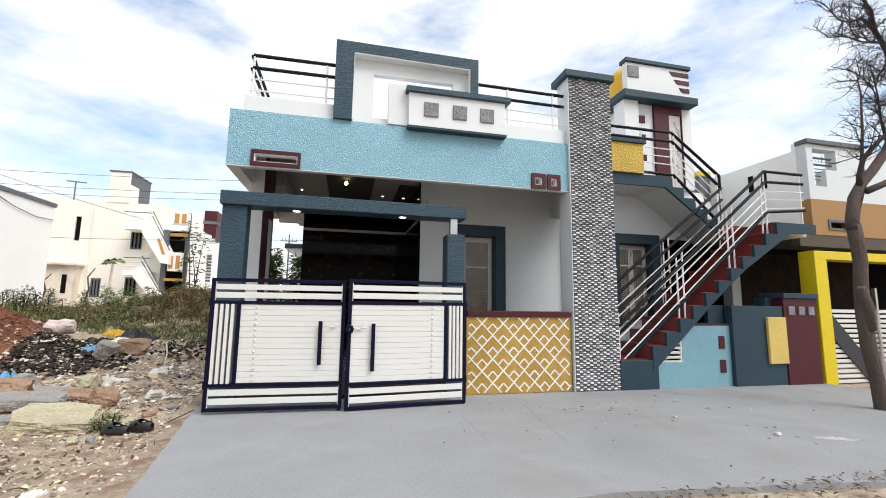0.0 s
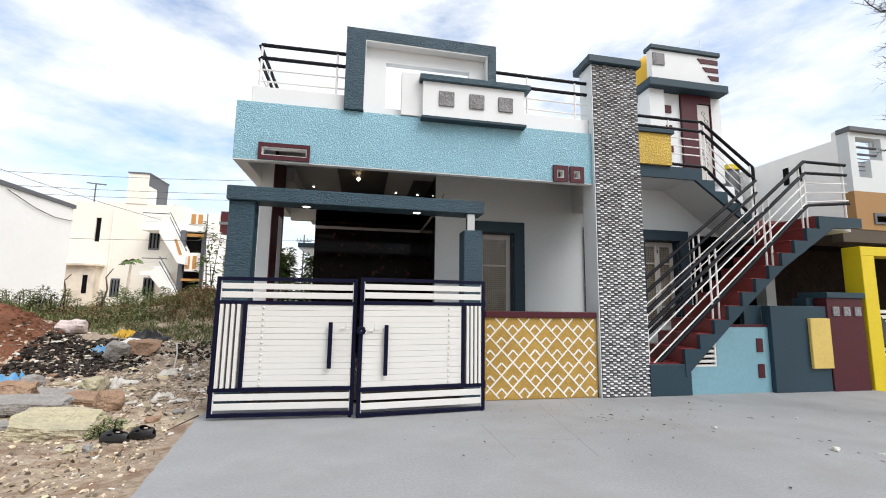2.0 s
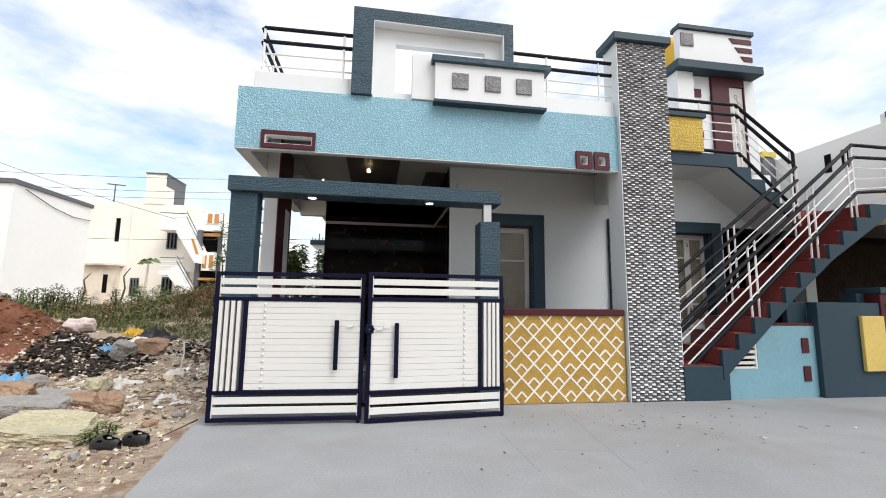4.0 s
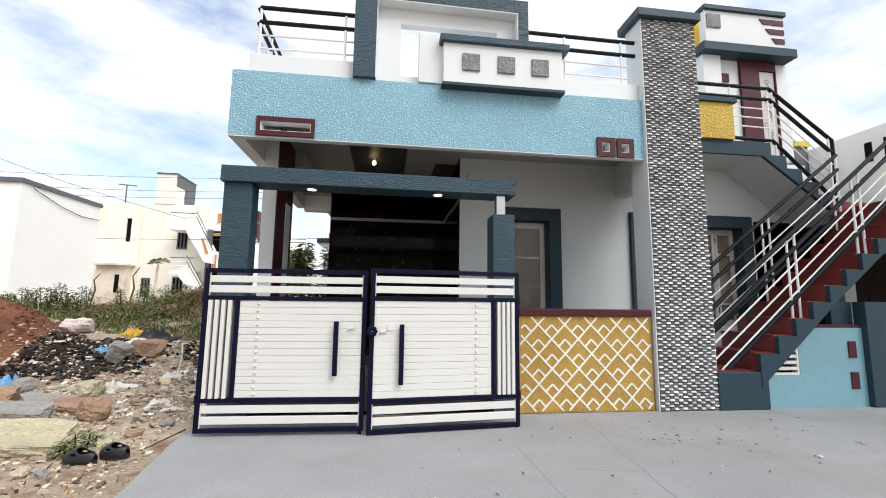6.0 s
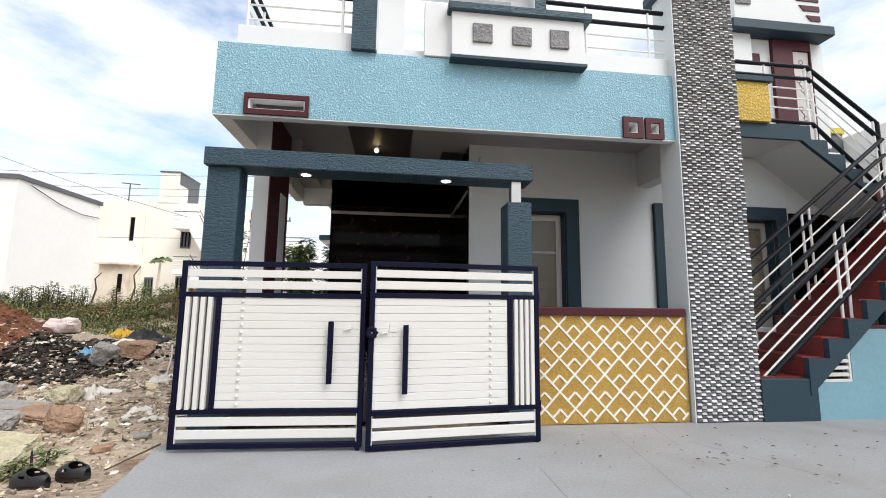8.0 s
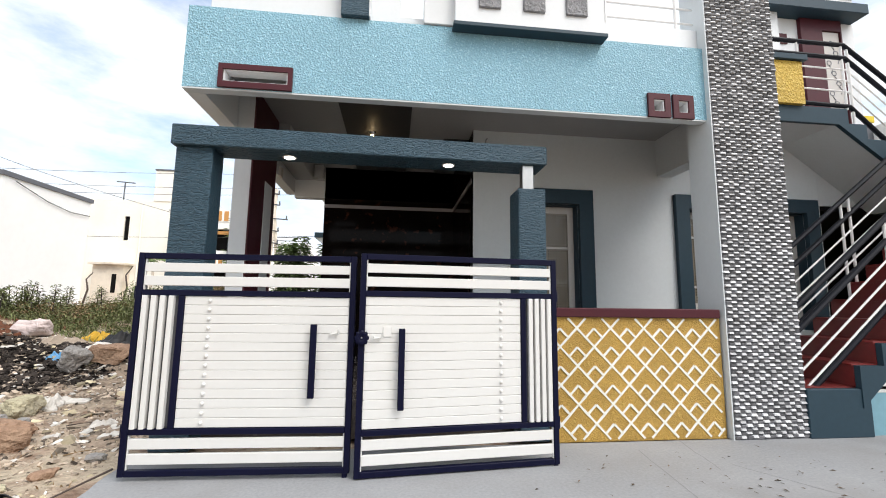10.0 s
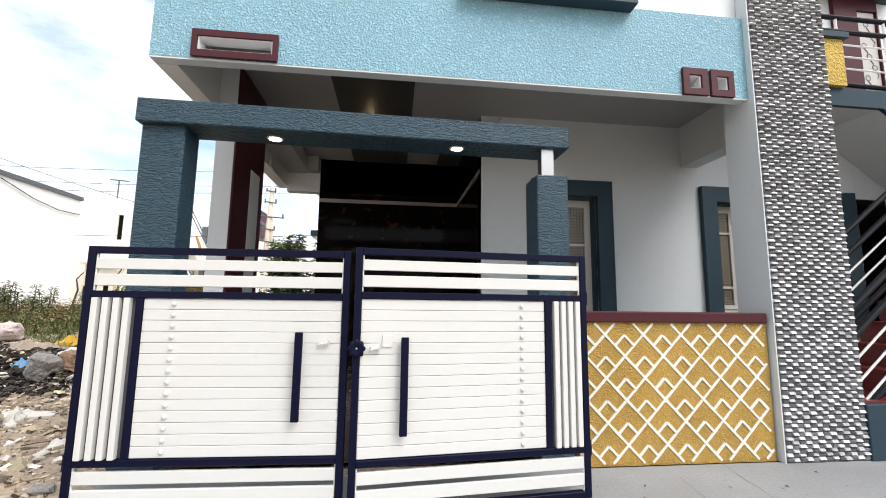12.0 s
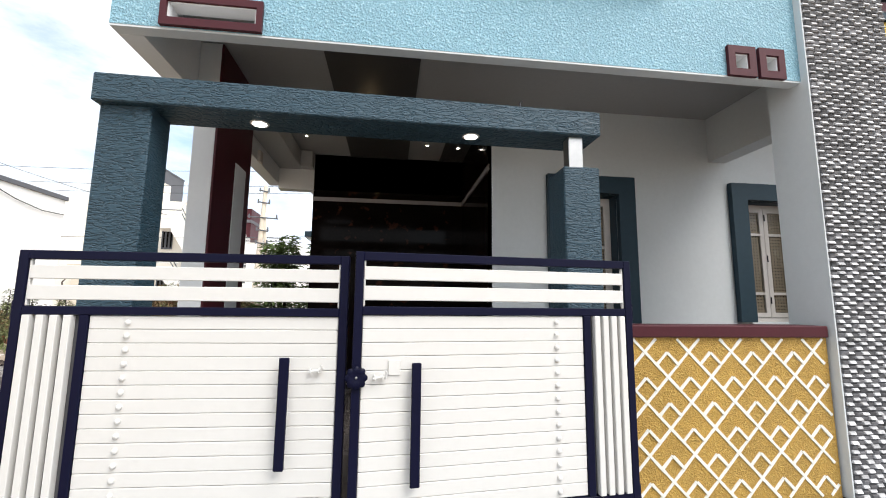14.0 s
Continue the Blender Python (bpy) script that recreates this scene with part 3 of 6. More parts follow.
def trimmed_opening(name, label, category, x0, x1, z0, z1, y, leaves, trim_low):
    """White casement with patterned glass and a proud teal surround."""
    t = thing(name, label, category, kind="structure")
    w = 0.20
    part("surround", holed(x0 - w, x1 + w, y - 0.07, y - 0.002, trim_low, z1 + w, [(x0, x1, min(z0, trim_low), z1)]), TEAL_FLAT, t, "dark teal surround")
    fy = y + 0.13
    part("reveal", holed(x0 + 0.001, x1 - 0.001, y + 0.0, y + 0.198, z0, z1 - 0.001, [(x0 + 0.01, x1 - 0.01, z0, z1 - 0.01)]), TEAL_FLAT, t, "dark teal reveal")
    part("window_frame", holed(x0 + 0.012, x1 - 0.012, fy, fy + 0.05, z0, z1 - 0.012, [(x0 + 0.04, x1 - 0.04, z0 + 0.05, z1 - 0.05)]), FRAME_WHITE, t, "white wooden frame")
    lw = (x1 - x0 - 0.08) / leaves
    for k in range(leaves):
        a, b = x0 + 0.04 + k * lw + 0.003, x0 + 0.04 + (k + 1) * lw - 0.003
        za, zb = z0 + 0.053, z1 - 0.053
        s = 0.055
        h = zb - za
        holes = [(a + s, b - s, za + s, za + 0.2 * h), (a + s, b - s, za + 0.2 * h + 0.03, za + 0.74 * h), (a + s, b - s, za + 0.74 * h + 0.03, zb - s)]
        leaf = part("casement", holed(a, b, fy - 0.012, fy + 0.03, za, zb, holes), FRAME_WHITE, t, "white casement leaf")
        for h0, h1, k0, k1 in holes:
            part("pane", box(h0 - 0.004, h1 + 0.004, fy + 0.008, fy + 0.014, k0 - 0.004, k1 + 0.004), PANE, leaf, "amber patterned glass")
        for hz in (za + 0.12 * h, za + 0.5 * h, za + 0.88 * h):
            part("hinge", box(a + 0.004, a + 0.016, fy - 0.02, fy - 0.012, hz, hz + 0.08), RAIL_DARK, leaf)
    part("room_dark", box(x0 + 0.002, x1 - 0.002, y + 0.20, y + 0.23, z0, z1 - 0.002), DARK, t, "dark room behind")
    return t


trimmed_opening("door_1", "white panelled door with patterned glass and teal surround", "door", 2.20, 2.84, PORCH_Z + 0.002, 2.60, DW, 1, PORCH_Z)
trimmed_opening("window_1", "white casement window with patterned glass and teal surround", "window", 4.47, 5.20, 1.16, 2.60, DW, 2, 1.16)
trimmed_opening("window_2", "white casement window behind the stairs with teal surround", "window", 5.55, 6.33, 0.9, 2.60, DW, 2, 0.9)

# ---- low front wall with lattice lines ----
low_wall = thing("low_wall", "ochre plaster low wall with white diamond lines", "wall")
WX0, WX1, WZ = 1.80, 3.478, 1.11
part("wall_body", box(WX0, WX1, YF, YF + 0.2, 0.0, WZ), YELLOW, low_wall, "rough ochre plaster")
part("coping", box(WX0, WX1 - 0.004, YF - 0.03, YF + 0.23, WZ, WZ + 0.085, 0.008), MAROON, low_wall, "maroon painted coping")


def lattice():
    """White lines at 45 degrees with small diamonds over the crossings, cut at the wall's edge."""
    bm = bmesh.new()
    dx, dz, w = 0.330, 0.342, 0.0092
    x_ref, z_ref = 2.036, 1.01

    def stroke(xa, za, xb, zb, out):
        n = max(1, int(math.hypot(xb - xa, zb - za) / 0.05))
        last = None
        for i in range(n + 1):
            t = i / n
            x, z = xa + (xb - xa) * t, za + (zb - za) * t
            if not (WX0 + 0.01 < x < WX1 - 0.012 and 0.015 < z < WZ - 0.004):
                last = None
                continue
            d = Vector((xb - xa, 0, zb - za)).normalized()
            p = Vector((-d.z, 0, d.x)) * (w * random.uniform(0.85, 1.2))
            c = Vector((x, YF - out, z))
            cur = [bm.verts.new(c + p), bm.verts.new(c - p), bm.verts.new(c + p * 1.25 + Vector((0, 0.012, 0))), bm.verts.new(c - p * 1.25 + Vector((0, 0.012, 0)))]
            if last:
                bm.faces.new((last[0], cur[0], cur[1], last[1]))
                bm.faces.new((last[0], last[2], cur[2], cur[0]))
                bm.faces.new((last[1], cur[1], cur[3], last[3]))
            last = cur
    for k in range(-9, 10):
        x = x_ref + k * dx
        stroke(x - 3 * dx, z_ref - 3 * dz, x + dx, z_ref + dz, 0.004)
        stroke(x + 3 * dx, z_ref - 3 * dz, x - dx, z_ref + dz, 0.0055)
    for r in range(1, 8):
        for k in range(-3, 8):
            x = x_ref + k * dx + (dx / 2 if r % 2 else 0)
            z = z_ref - r * dz / 2
            for s in (-1, 1):
                stroke(x + s * dx * 0.245, z + dz * 0.245, x, z + dz * 0.49, 0.007 + 0.001 * s)
    return bm


part("painted_lines", lattice(), LINE_WHITE, low_wall, "white painted diamond lines")

# ---- gate portal ----
def tilted_box(x0, x1, ya, yb, depth, z0, z1):
    """A beam whose front runs from (x0, ya) to (x1, yb)."""
    bm = bmesh.new()
    bm_box(bm, x0, x1, 0, depth, z0, z1, 0.008)
    for v in bm.verts:
        v.co.y += ya + (yb - ya) * (v.co.x - x0) / (x1 - x0)
    return bm


portal = thing("gate_portal", "teal textured gate portal with two lamps", "gateway")
part("pillar", box(-1.595, -1.285, YF, YF + 0.24, 0.0, 2.57, 0.008), TEAL, portal, "teal textured pillar")
part("pillar", box(1.50, 1.772, YF + 0.03, YF + 0.33, 0.0, 2.33, 0.008), TEAL, portal, "shorter teal textured pillar")
part("beam", tilted_box(-1.62, 1.79, YF - 0.055, YF + 0.02, 0.34, 2.57, 2.755), TEAL, portal, "teal textured cross beam")
part("post", box(1.555, 1.665, YF + 0.06, YF + 0.16, 2.33, 2.57, 0.004), STEEL, portal, "short pale metal post")
part("wire_stub", tube([(1.2, YF + 0.1, 2.75), (1.2, YF + 0.1, 2.82), (1.215, YF + 0.1, 2.84)], 0.006), CABLE, portal)
for lx in (-0.67, 0.84):
    lamp = part("lamp", tube([(lx, YF + 0.17, 2.575), (lx, YF + 0.17, 2.566)], 0.068, 0.064, 24), FRAME_WHITE, portal, "round recessed lamp")
    part("lens", tube([(lx, YF + 0.17, 2.567), (lx, YF + 0.17, 2.563)], 0.050, 0.048, 24), LAMP_ON, lamp, "lit lens")


# ---- gate leaves ----
def gate_leaf(w, mirrored, m, label, inner, stud_at, handle_z):
    """A leaf w wide; hinge side at x = 0, meeting side at x = w (mirrored: the other way). z from its bottom rail."""
    t = thing("gate_leaf", label, "gate", "front gate leaves", m=m)
    fx = (lambda a, b: (w - b, w - a)) if mirrored else (lambda a, b: (a, b))

    def b_(name, x0, x1, y0, y1, z0, z1, material, label="", bevel=0.003, parent=t):
        a, b = fx(x0, x1)
        return part(name, box(a, b, y0, y1, z0, z1, bevel), material, parent, label)
    H = 1.53
    s = 0.042
    for x0, x1 in ((0, s), (w - s, w)):
        b_("stile", x0, x1, -0.022, 0.022, 0, H, NAVY, "navy steel stile")
    rails_z = ((0.0, 0.04), (0.27, 0.31), (1.225, 1.265), (H - 0.042, H))
    for z0, z1 in rails_z:
        b_("rail", s, w - s, -0.021, 0.021, z0, z1, NAVY, "navy steel rail")
    b_("inner_stile", inner, inner + 0.04, -0.021, 0.021, 0.31, 1.225, NAVY, "navy steel stile")
    for z0, z1 in ((0.075, 0.145), (0.175, 0.245), (1.295, 1.365), (1.395, 1.46)):
        b_("slat", s + 0.002, w - s - 0.002, -0.012, 0.010, z0, z1, GATE_WHITE, "white horizontal slat")
    for k in range(2):
        b_("bracing", s, s + 0.01, -0.01, 0.01, (0.04, 1.265)[k], (0.27, H - 0.042)[k], GATE_WHITE)
        b_("bracing", w - s - 0.01, w - s, -0.01, 0.01, (0.04, 1.265)[k], (0.27, H - 0.042)[k], GATE_WHITE)
    for k in range(4):
        x0 = s + 0.012 + k * (inner - s - 0.014) / 4
        b_("upright_slat", x0, x0 + 0.034, -0.032, 0.006, 0.311, 1.224, GATE_WHITE, "white upright slat")
    # shade in the gaps between upright slats is put into this sheet's grey
    b_("sheet", s, inner, 0.006, 0.012, 0.311, 1.224, GROUT, "back sheet, dark grey for the gap shade")
    n, z0, z1 = 14, 0.313, 1.223
    pitch = (z1 - z0) / n
    for k in range(n):
        a = z0 + k * pitch
        b_("board", inner + 0.042, w - s - 0.002, -0.010, 0.008, a + 0.001, a + pitch - 0.001, GATE_WHITE, "white pressed board")
    b_("backing_sheet", inner + 0.041, w - s - 0.001, 0.008, 0.012, z0, z1, FRAME_WHITE)
    bm = bmesh.new()
    bmesh.ops.create_uvsphere(bm, u_segments=8, v_segments=6, radius=0.0145)
    for v in bm.verts:
        v.co.y *= 0.9
    stud = part("stud", bm, GATE_WHITE, t, "round white stud", True)
    sx = sum(fx(stud_at, stud_at)) / 2
    stud.location = (sx, -0.014, z0 + 0.5 * pitch)
    for k in range(1, n):
        o = stud.copy()
        scene.collection.objects.link(o)
        o.location = (sx, -0.014, z0 + (k + 0.5) * pitch)
    hx = w - (0.285 if not mirrored else 0.310)
    handle = b_("handle", hx - 0.023, hx + 0.023, -0.062, -0.042, handle_z, 1.03 if not mirrored else 1.0, NAVY, "navy bar handle", 0.004)
    for hz in (0.56, 0.98):
        b_("mount", hx - 0.012, hx + 0.012, -0.042, -0.010, hz - 0.012, hz + 0.012, GATE_WHITE, "", 0.002, handle)
    lx = w - (0.135 if mirrored else 0.14)
    lz = 0.965 - 0.03 * mirrored
    cx_ = sum(fx(lx, lx)) / 2
    latch = part("latch", tube([(cx_ - 0.035, -0.030, lz - 0.006), (cx_ + 0.03, -0.030, lz + 0.004)], 0.007, None, 8), GATE_WHITE, t, "small white sliding bolt")
    part("knob", tube([(cx_ + 0.026, -0.032, lz - 0.008), (cx_ + 0.030, -0.040, lz + 0.022), (cx_ + 0.022, -0.044, lz + 0.030)], 0.006, None, 6), GATE_WHITE, latch)
    for e in (-0.026, 0.014):
        part("keeper", box(cx_ + e - 0.004, cx_ + e + 0.004, -0.038, -0.010, lz - 0.012, lz + 0.010, 0.002), GATE_WHITE, latch)
    if mirrored:
        b_("latch_plate", lx - 0.10, lx - 0.04, -0.018, -0.010, 0.94, 1.01, GATE_WHITE, "white latch plate", 0.002)
        bm = bmesh.new()
        cx, cz = sum(fx(w - 0.022, w - 0.022)) / 2, 0.935
        ring = []
        for k in range(64):
            a = 2 * math.pi * k / 64
            r = 0.043 + 0.011 * abs(math.cos(4 * a))
            ring.append((cx + r * math.cos(a), cz + r * math.sin(a), r))
        base = [bm.verts.new((x, -0.023, z)) for x, z, r in ring]
        rim = [bm.verts.new((x, -0.042, z)) for x, z, r in ring]
        dish = [bm.verts.new((cx + (x - cx) * 0.45, -0.030, cz + (z - cz) * 0.45)) for x, z, r in ring]
        for k in range(64):
            j = (k + 1) % 64
            bm.faces.new((base[k], base[j], rim[j], rim[k]))
            bm.faces.new((rim[k], rim[j], dish[j], dish[k]))
        bm.faces.new(dish)
        bm.faces.new(list(reversed(base)))
        rose = part("rosette", bm, NAVY, t, "navy flower rosette", True)
        bm = bmesh.new()
        bmesh.ops.create_uvsphere(bm, u_segments=8, v_segments=6, radius=0.007, matrix=Matrix.Translation((cx, -0.032, cz)))
        part("bolt", bm, STEEL, rose, "", True)
    fx0, fx1 = (0.012, 0.046) if mirrored else (w - 0.05, w - 0.016)
    b_("foot", fx0, fx1, -0.018, 0.018, -FOOT[mirrored], 0.0, NAVY, "navy steel foot")
    for hz in (0.25, 1.2):
        a, b = fx(-0.012, 0.0)
        part("hinge", tube([((a + b) / 2, 0.0, hz), ((a + b) / 2, 0.0, hz + 0.09)], 0.012, None, 8), NAVY, t)
    return t


FOOT = {False: 0.03, True: 0.02}
GL0, GL1 = Vector((-1.485, 5.755)), Vector((0.062, 5.70))
GR0, GR1 = Vector((0.095, 5.645)), Vector((1.64, 5.80))
dl, dr = GL1 - GL0, GR1 - GR0
gate_leaf(dl.length, False, pose(GL0.x, GL0.y, 0.03, 0, 0, math.degrees(math.atan2(dl.y, dl.x))), "white and navy steel gate leaf, shut", 0.297, 0.515, 0.515)
gate_leaf(dr.length, True, pose(GR0.x, GR0.y, 0.010, 0, 0, math.degrees(math.atan2(dr.y, dr.x))) @ Matrix.Diagonal((1, 1, 1.026, 1)), "white and navy steel gate leaf with rosette, ajar", 0.265, 0.47, 0.44)

# ---- staircase ----
stairs = thing("staircase", "red oxide stairs with teal sawtooth stringer", "staircase")
SX0, RUN, RISE, SZ0, NST = 4.86, 0.27, 0.2165, 0.45, 11
SY0, SY1 = 6.24, 7.13
part("base_block", box(4.275, 4.96, SY0 - 0.02, SY1, 0.0, SZ0 - 0.002, 0.006), TEAL_FLAT, stairs, "teal painted base block")
part("tread", box(4.275, SX0 + 0.01, SY0 + 0.045, SY1 - 0.02, SZ0 - 0.001, SZ0 + 0.012), STEP_RED, stairs, "red oxide tread")
saw = [(SX0 + 0.02, 0.28), (SX0 + 0.02, SZ0)]
for k in range(NST):
    x, z = SX0 + k * RUN, SZ0 + (k + 1) * RISE
    if k == 0:
        saw = [(SX0, 0.27), (SX0, z)]
    else:
        saw.append((x, z))
    if k < NST - 1:
        saw.append((x + RUN, z))
LX0, LX1, LZ = SX0 + (NST - 1) * RUN, 8.46, SZ0 + NST * RISE
saw += [(LX1, LZ), (LX1, LZ - 0.17), (LX0 + 0.30, LZ - 0.19), (6.78, 1.94), (6.08, 1.37)]
part("stringer", prism(saw, SY0 - 0.03, SY0 + 0.028), TEAL_FLAT, stairs, "teal sawtooth stringer")
body = []
for k in range(NST):
    body += [(SX0 + k * RUN, SZ0 + k * RISE), (SX0 + k * RUN, SZ0 + (k + 1) * RISE - 0.012)]
body += [(LX1, LZ - 0.012), (LX1, LZ - 0.2), (LX0 + 0.25, LZ - 0.17), (6.78, 1.96), (6.08, 1.39), (SX0 + 0.1, SZ0 - 0.05)]
part("waist_slab", prism(body, SY0 + 0.145, SY1), OFFWHITE, stairs, "pale waist slab")
for k in range(NST):
    x, z = SX0 + k * RUN, SZ0 + (k + 1) * RISE
    x1 = x + RUN + 0.012 if k < NST - 1 else LX1 - 0.01
    part("tread", box(x - 0.018, x1, SY0 + 0.03, SY1 - 0.005, z - 0.012, z + 0.012, 0.003), STEP_RED, stairs, "red oxide tread")
    part("riser", box(x - 0.006, x + 0.006, SY0 + 0.03, SY1 - 0.005, z - RISE + 0.012, z - 0.012), STEP_RED, stairs, "red oxide riser")
part("landing", box(LX0, LX1, SY1, DW - 0.004, LZ - 0.2, LZ - 0.002), TEAL_FLAT, stairs)
part("landing_upstand", box(LX0 - 0.35, LX1 - 0.02, SY1 + 0.01, SY1 + 0.015, LZ - 0.18, LZ + 0.1), STEP_RED, stairs, "red wall under the upper flight")
# upper flight, back to the left
UX1, UZ = 7.55, 3.84
NU = 5
urise = (UZ - LZ) / NU
urun = 0.262
outline = [(4.28, UZ), (UX1 - NU * urun, UZ)]
for k in range(NU):
    x = UX1 - (NU - k) * urun
    z = UZ - (k + 1) * urise
    outline += [(x, z), (x + urun, z)]
outline += [(UX1 + 0.3, LZ - 0.2), (UX1 - 0.1, LZ - 0.2), (UX1 - NU * urun - 0.15, UZ - 0.22), (4.28, UZ - 0.22)]
part("upper_flight", prism(outline, 7.15, 7.20), TEAL_FLAT, stairs, "teal stringer of the upper flight")
part("upper_slab", prism([(x, z - 0.01 if i < 2 + 2 * NU else z + 0.01) for i, (x, z) in enumerate(outline)], 7.202, DW - 0.003), OFFWHITE, stairs, "pale slab of the upper flight")
panel = part("parapet_panel", box(4.28, 5.58, 7.10, 7.22, UZ + 0.0, 4.43, 0.005), YELLOW_LIGHT, stairs, "yellow textured parapet panel")
part("cap", box(4.28, 5.63, 7.06, 7.26, 4.43, 4.51, 0.006), TEAL_FLAT, panel)

k_ = 1.3
near_y, far_y = 6.36, 7.09
B0, B1, B2 = (4.33, 1.19), (7.55, 3.82), (8.44, 3.82)
slope_b = (B1[1] - B0[1]) / (B1[0] - B0[0])
zb = lambda x: B0[1] + slope_b * (x - B0[0])
posts = [(4.36, near_y, 0.45, 1.2)]
for x in (5.52, 5.64, 6.62, 6.74, 7.42, 7.52):
    kk = math.floor((x - SX0) / RUN) + 1
    posts.append((x, near_y, SZ0 + kk * RISE, zb(x)))
posts += [(8.36, near_y, LZ, 3.82), (8.43, near_y + 0.05, LZ, 3.82)]
rail("stair_railing", "dark and white steel stair railing", [(B0[0], near_y, B0[1], k_), (B1[0], near_y, B1[1], 1.12), (B2[0], near_y, B2[1], 1.0)], posts, (0, 0.18, 0.69), (0.34, 0.49, 0.64), 0.030, 0.011)
A0, A1 = (4.33, 1.31), (7.34, 3.68)
za = lambda x: A0[1] + (A1[1] - A0[1]) / (A1[0] - A0[0]) * (x - A0[0])
posts = [(4.40, far_y, 0.45, za(4.4))]
for x in (5.9, 6.02, 7.22, 7.32):
    kk = math.floor((x - SX0) / RUN) + 1
    posts.append((x, far_y, SZ0 + kk * RISE, za(x)))
rail("stair_railing", "dark and white steel railing on the inner stair side", [(A0[0], far_y, A0[1], k_), (A1[0], far_y, A1[1], k_)], posts, (0, 0.18, 0.72), (0.34, 0.49, 0.62), 0.030, 0.011)
U0, U1, U2 = (4.29, 4.77), (6.31, 4.77), (7.40, 3.96)
posts = [(5.60, 7.175, UZ, 4.77), (6.27, 7.175, UZ, 4.77), (6.36, 7.175, UZ - 0.2, 4.74), (7.33, 7.175, LZ + 0.1, 4.0), (7.40, 7.175, LZ, 3.96)]
up = rail("balcony_railing", "dark and white steel railing of the upper flight", [(U0[0], 7.175, U0[1], 1), (U1[0], 7.175, U1[1], 1.05), (U2[0], 7.175, U2[1], 1.25)], posts, (0, 0.18, 0.84), (0.34, 0.49, 0.64), 0.030, 0.011)
part("newel", tube([(7.40, 7.175, LZ), (7.40, 7.175, 3.97)], 0.028, None, 8), RAIL_DARK, up, "dark newel post")

# ---- stair head room on the roof ----
tower = thing("stair_head_room", "white rooftop stair room with teal ledge and maroon door wall", "roof room")
part("wall_body", box(6.02, 7.66, 8.05, 9.8, 3.92, 5.81, 0.006), WHITE, tower, "white rooftop wall")
part("wall_wing", box(5.82, 6.18, 7.93, 8.3, 3.92, 5.81, 0.006), WHITE, tower)
part("ledge", box(5.74, 7.63, 7.78, 9.9, 5.81, 5.975, 0.008), TEAL_FLAT, tower, "teal painted ledge")
part("top_wall", box(5.93, 7.57, 7.95, 8.10, 5.975, 6.71, 0.006), WHITE, tower)
part("top_cap", box(5.90, 7.60, 7.90, 8.15, 6.71, 6.80, 0.006), TEAL_FLAT, tower)
part("stone_tile", box(5.96, 6.24, 7.925, 7.952, 6.36, 6.63, 0.006), STONE_TILE, tower, "grey split stone tile")
for k, x in enumerate((7.05, 7.17, 7.29)):
    z = 6.63 - 0.185 * k
    part("stripe", prism([(x, z), (7.56, z), (7.56, z - 0.10), (x + 0.08, z - 0.10)], 7.935, 7.951), MAROON, tower, "maroon painted stripe")
part("door_surround", holed(6.63, 7.36, 7.99, 8.052, 3.925, 5.80, [(7.01, 7.34, 3.925, 5.62)]), MAROON, tower, "maroon wall panel")
tdoor = part("door", box(7.015, 7.335, 8.02, 8.048, 3.93, 5.615, 0.004), FRAME_WHITE, tower, "white door with a drawn flower")
for k in range(7):
    cx, cz = 7.175 + 0.08 * math.sin(k * 2.1), 5.42 - 0.17 * k
    bm = bmesh.new()
    for j in range(12):
        a0, a1 = 2 * math.pi * j / 12, 2 * math.pi * (j + 1) / 12
        vs = [bm.verts.new((cx + r * math.cos(a), 8.016, cz + r * math.sin(a))) for r, a in ((0.045, a0), (0.045, a1), (0.032, a1), (0.032, a0))]
        bm.faces.new(vs)
    part("flower_line", bm, FAR_GREY, tdoor)
    part("stem_line", tube([(cx, 8.016, cz - 0.05), (cx + 0.05, 8.016, cz - 0.11), (cx + 0.02, 8.016, cz - 0.17)], 0.005, None, 5), FAR_GREY, tdoor)
for z in (5.36, 4.92, 4.48):
    part("square_niche", box(6.22, 6.42, 8.03, 8.052, z, z + 0.17, 0.003), MAROON, tower, "small maroon square")
part("antenna", tube([(7.22, 8.02, 6.79), (7.22, 8.02, 7.12)], 0.008, None, 6), STEEL, tower)
tank = thing("water_tank", "yellow ribbed plastic water tank on the roof", "water tank")
bm = bmesh.new()
rings = []
for i in range(15):
    z = 5.87 + 1.2 * i / 14
    r = 0.42 + 0.012 * (i % 2) - (0.0 if i < 11 else 0.09 * (i - 10) ** 1.3 / 1.6)
    rings.append([bm.verts.new((6.70 + max(0.1, r) * math.cos(a * math.pi / 12), 9.0 + max(0.1, r) * math.sin(a * math.pi / 12), z + 0.22)) for a in range(24)])
for i in range(14):
    for a in range(24):
        bm.faces.new((rings[i][a], rings[i][(a + 1) % 24], rings[i + 1][(a + 1) % 24], rings[i + 1][a]))
bm.faces.new(rings[-1])
part("tank_body", bm, TANK, tank, "yellow ribbed plastic", True)

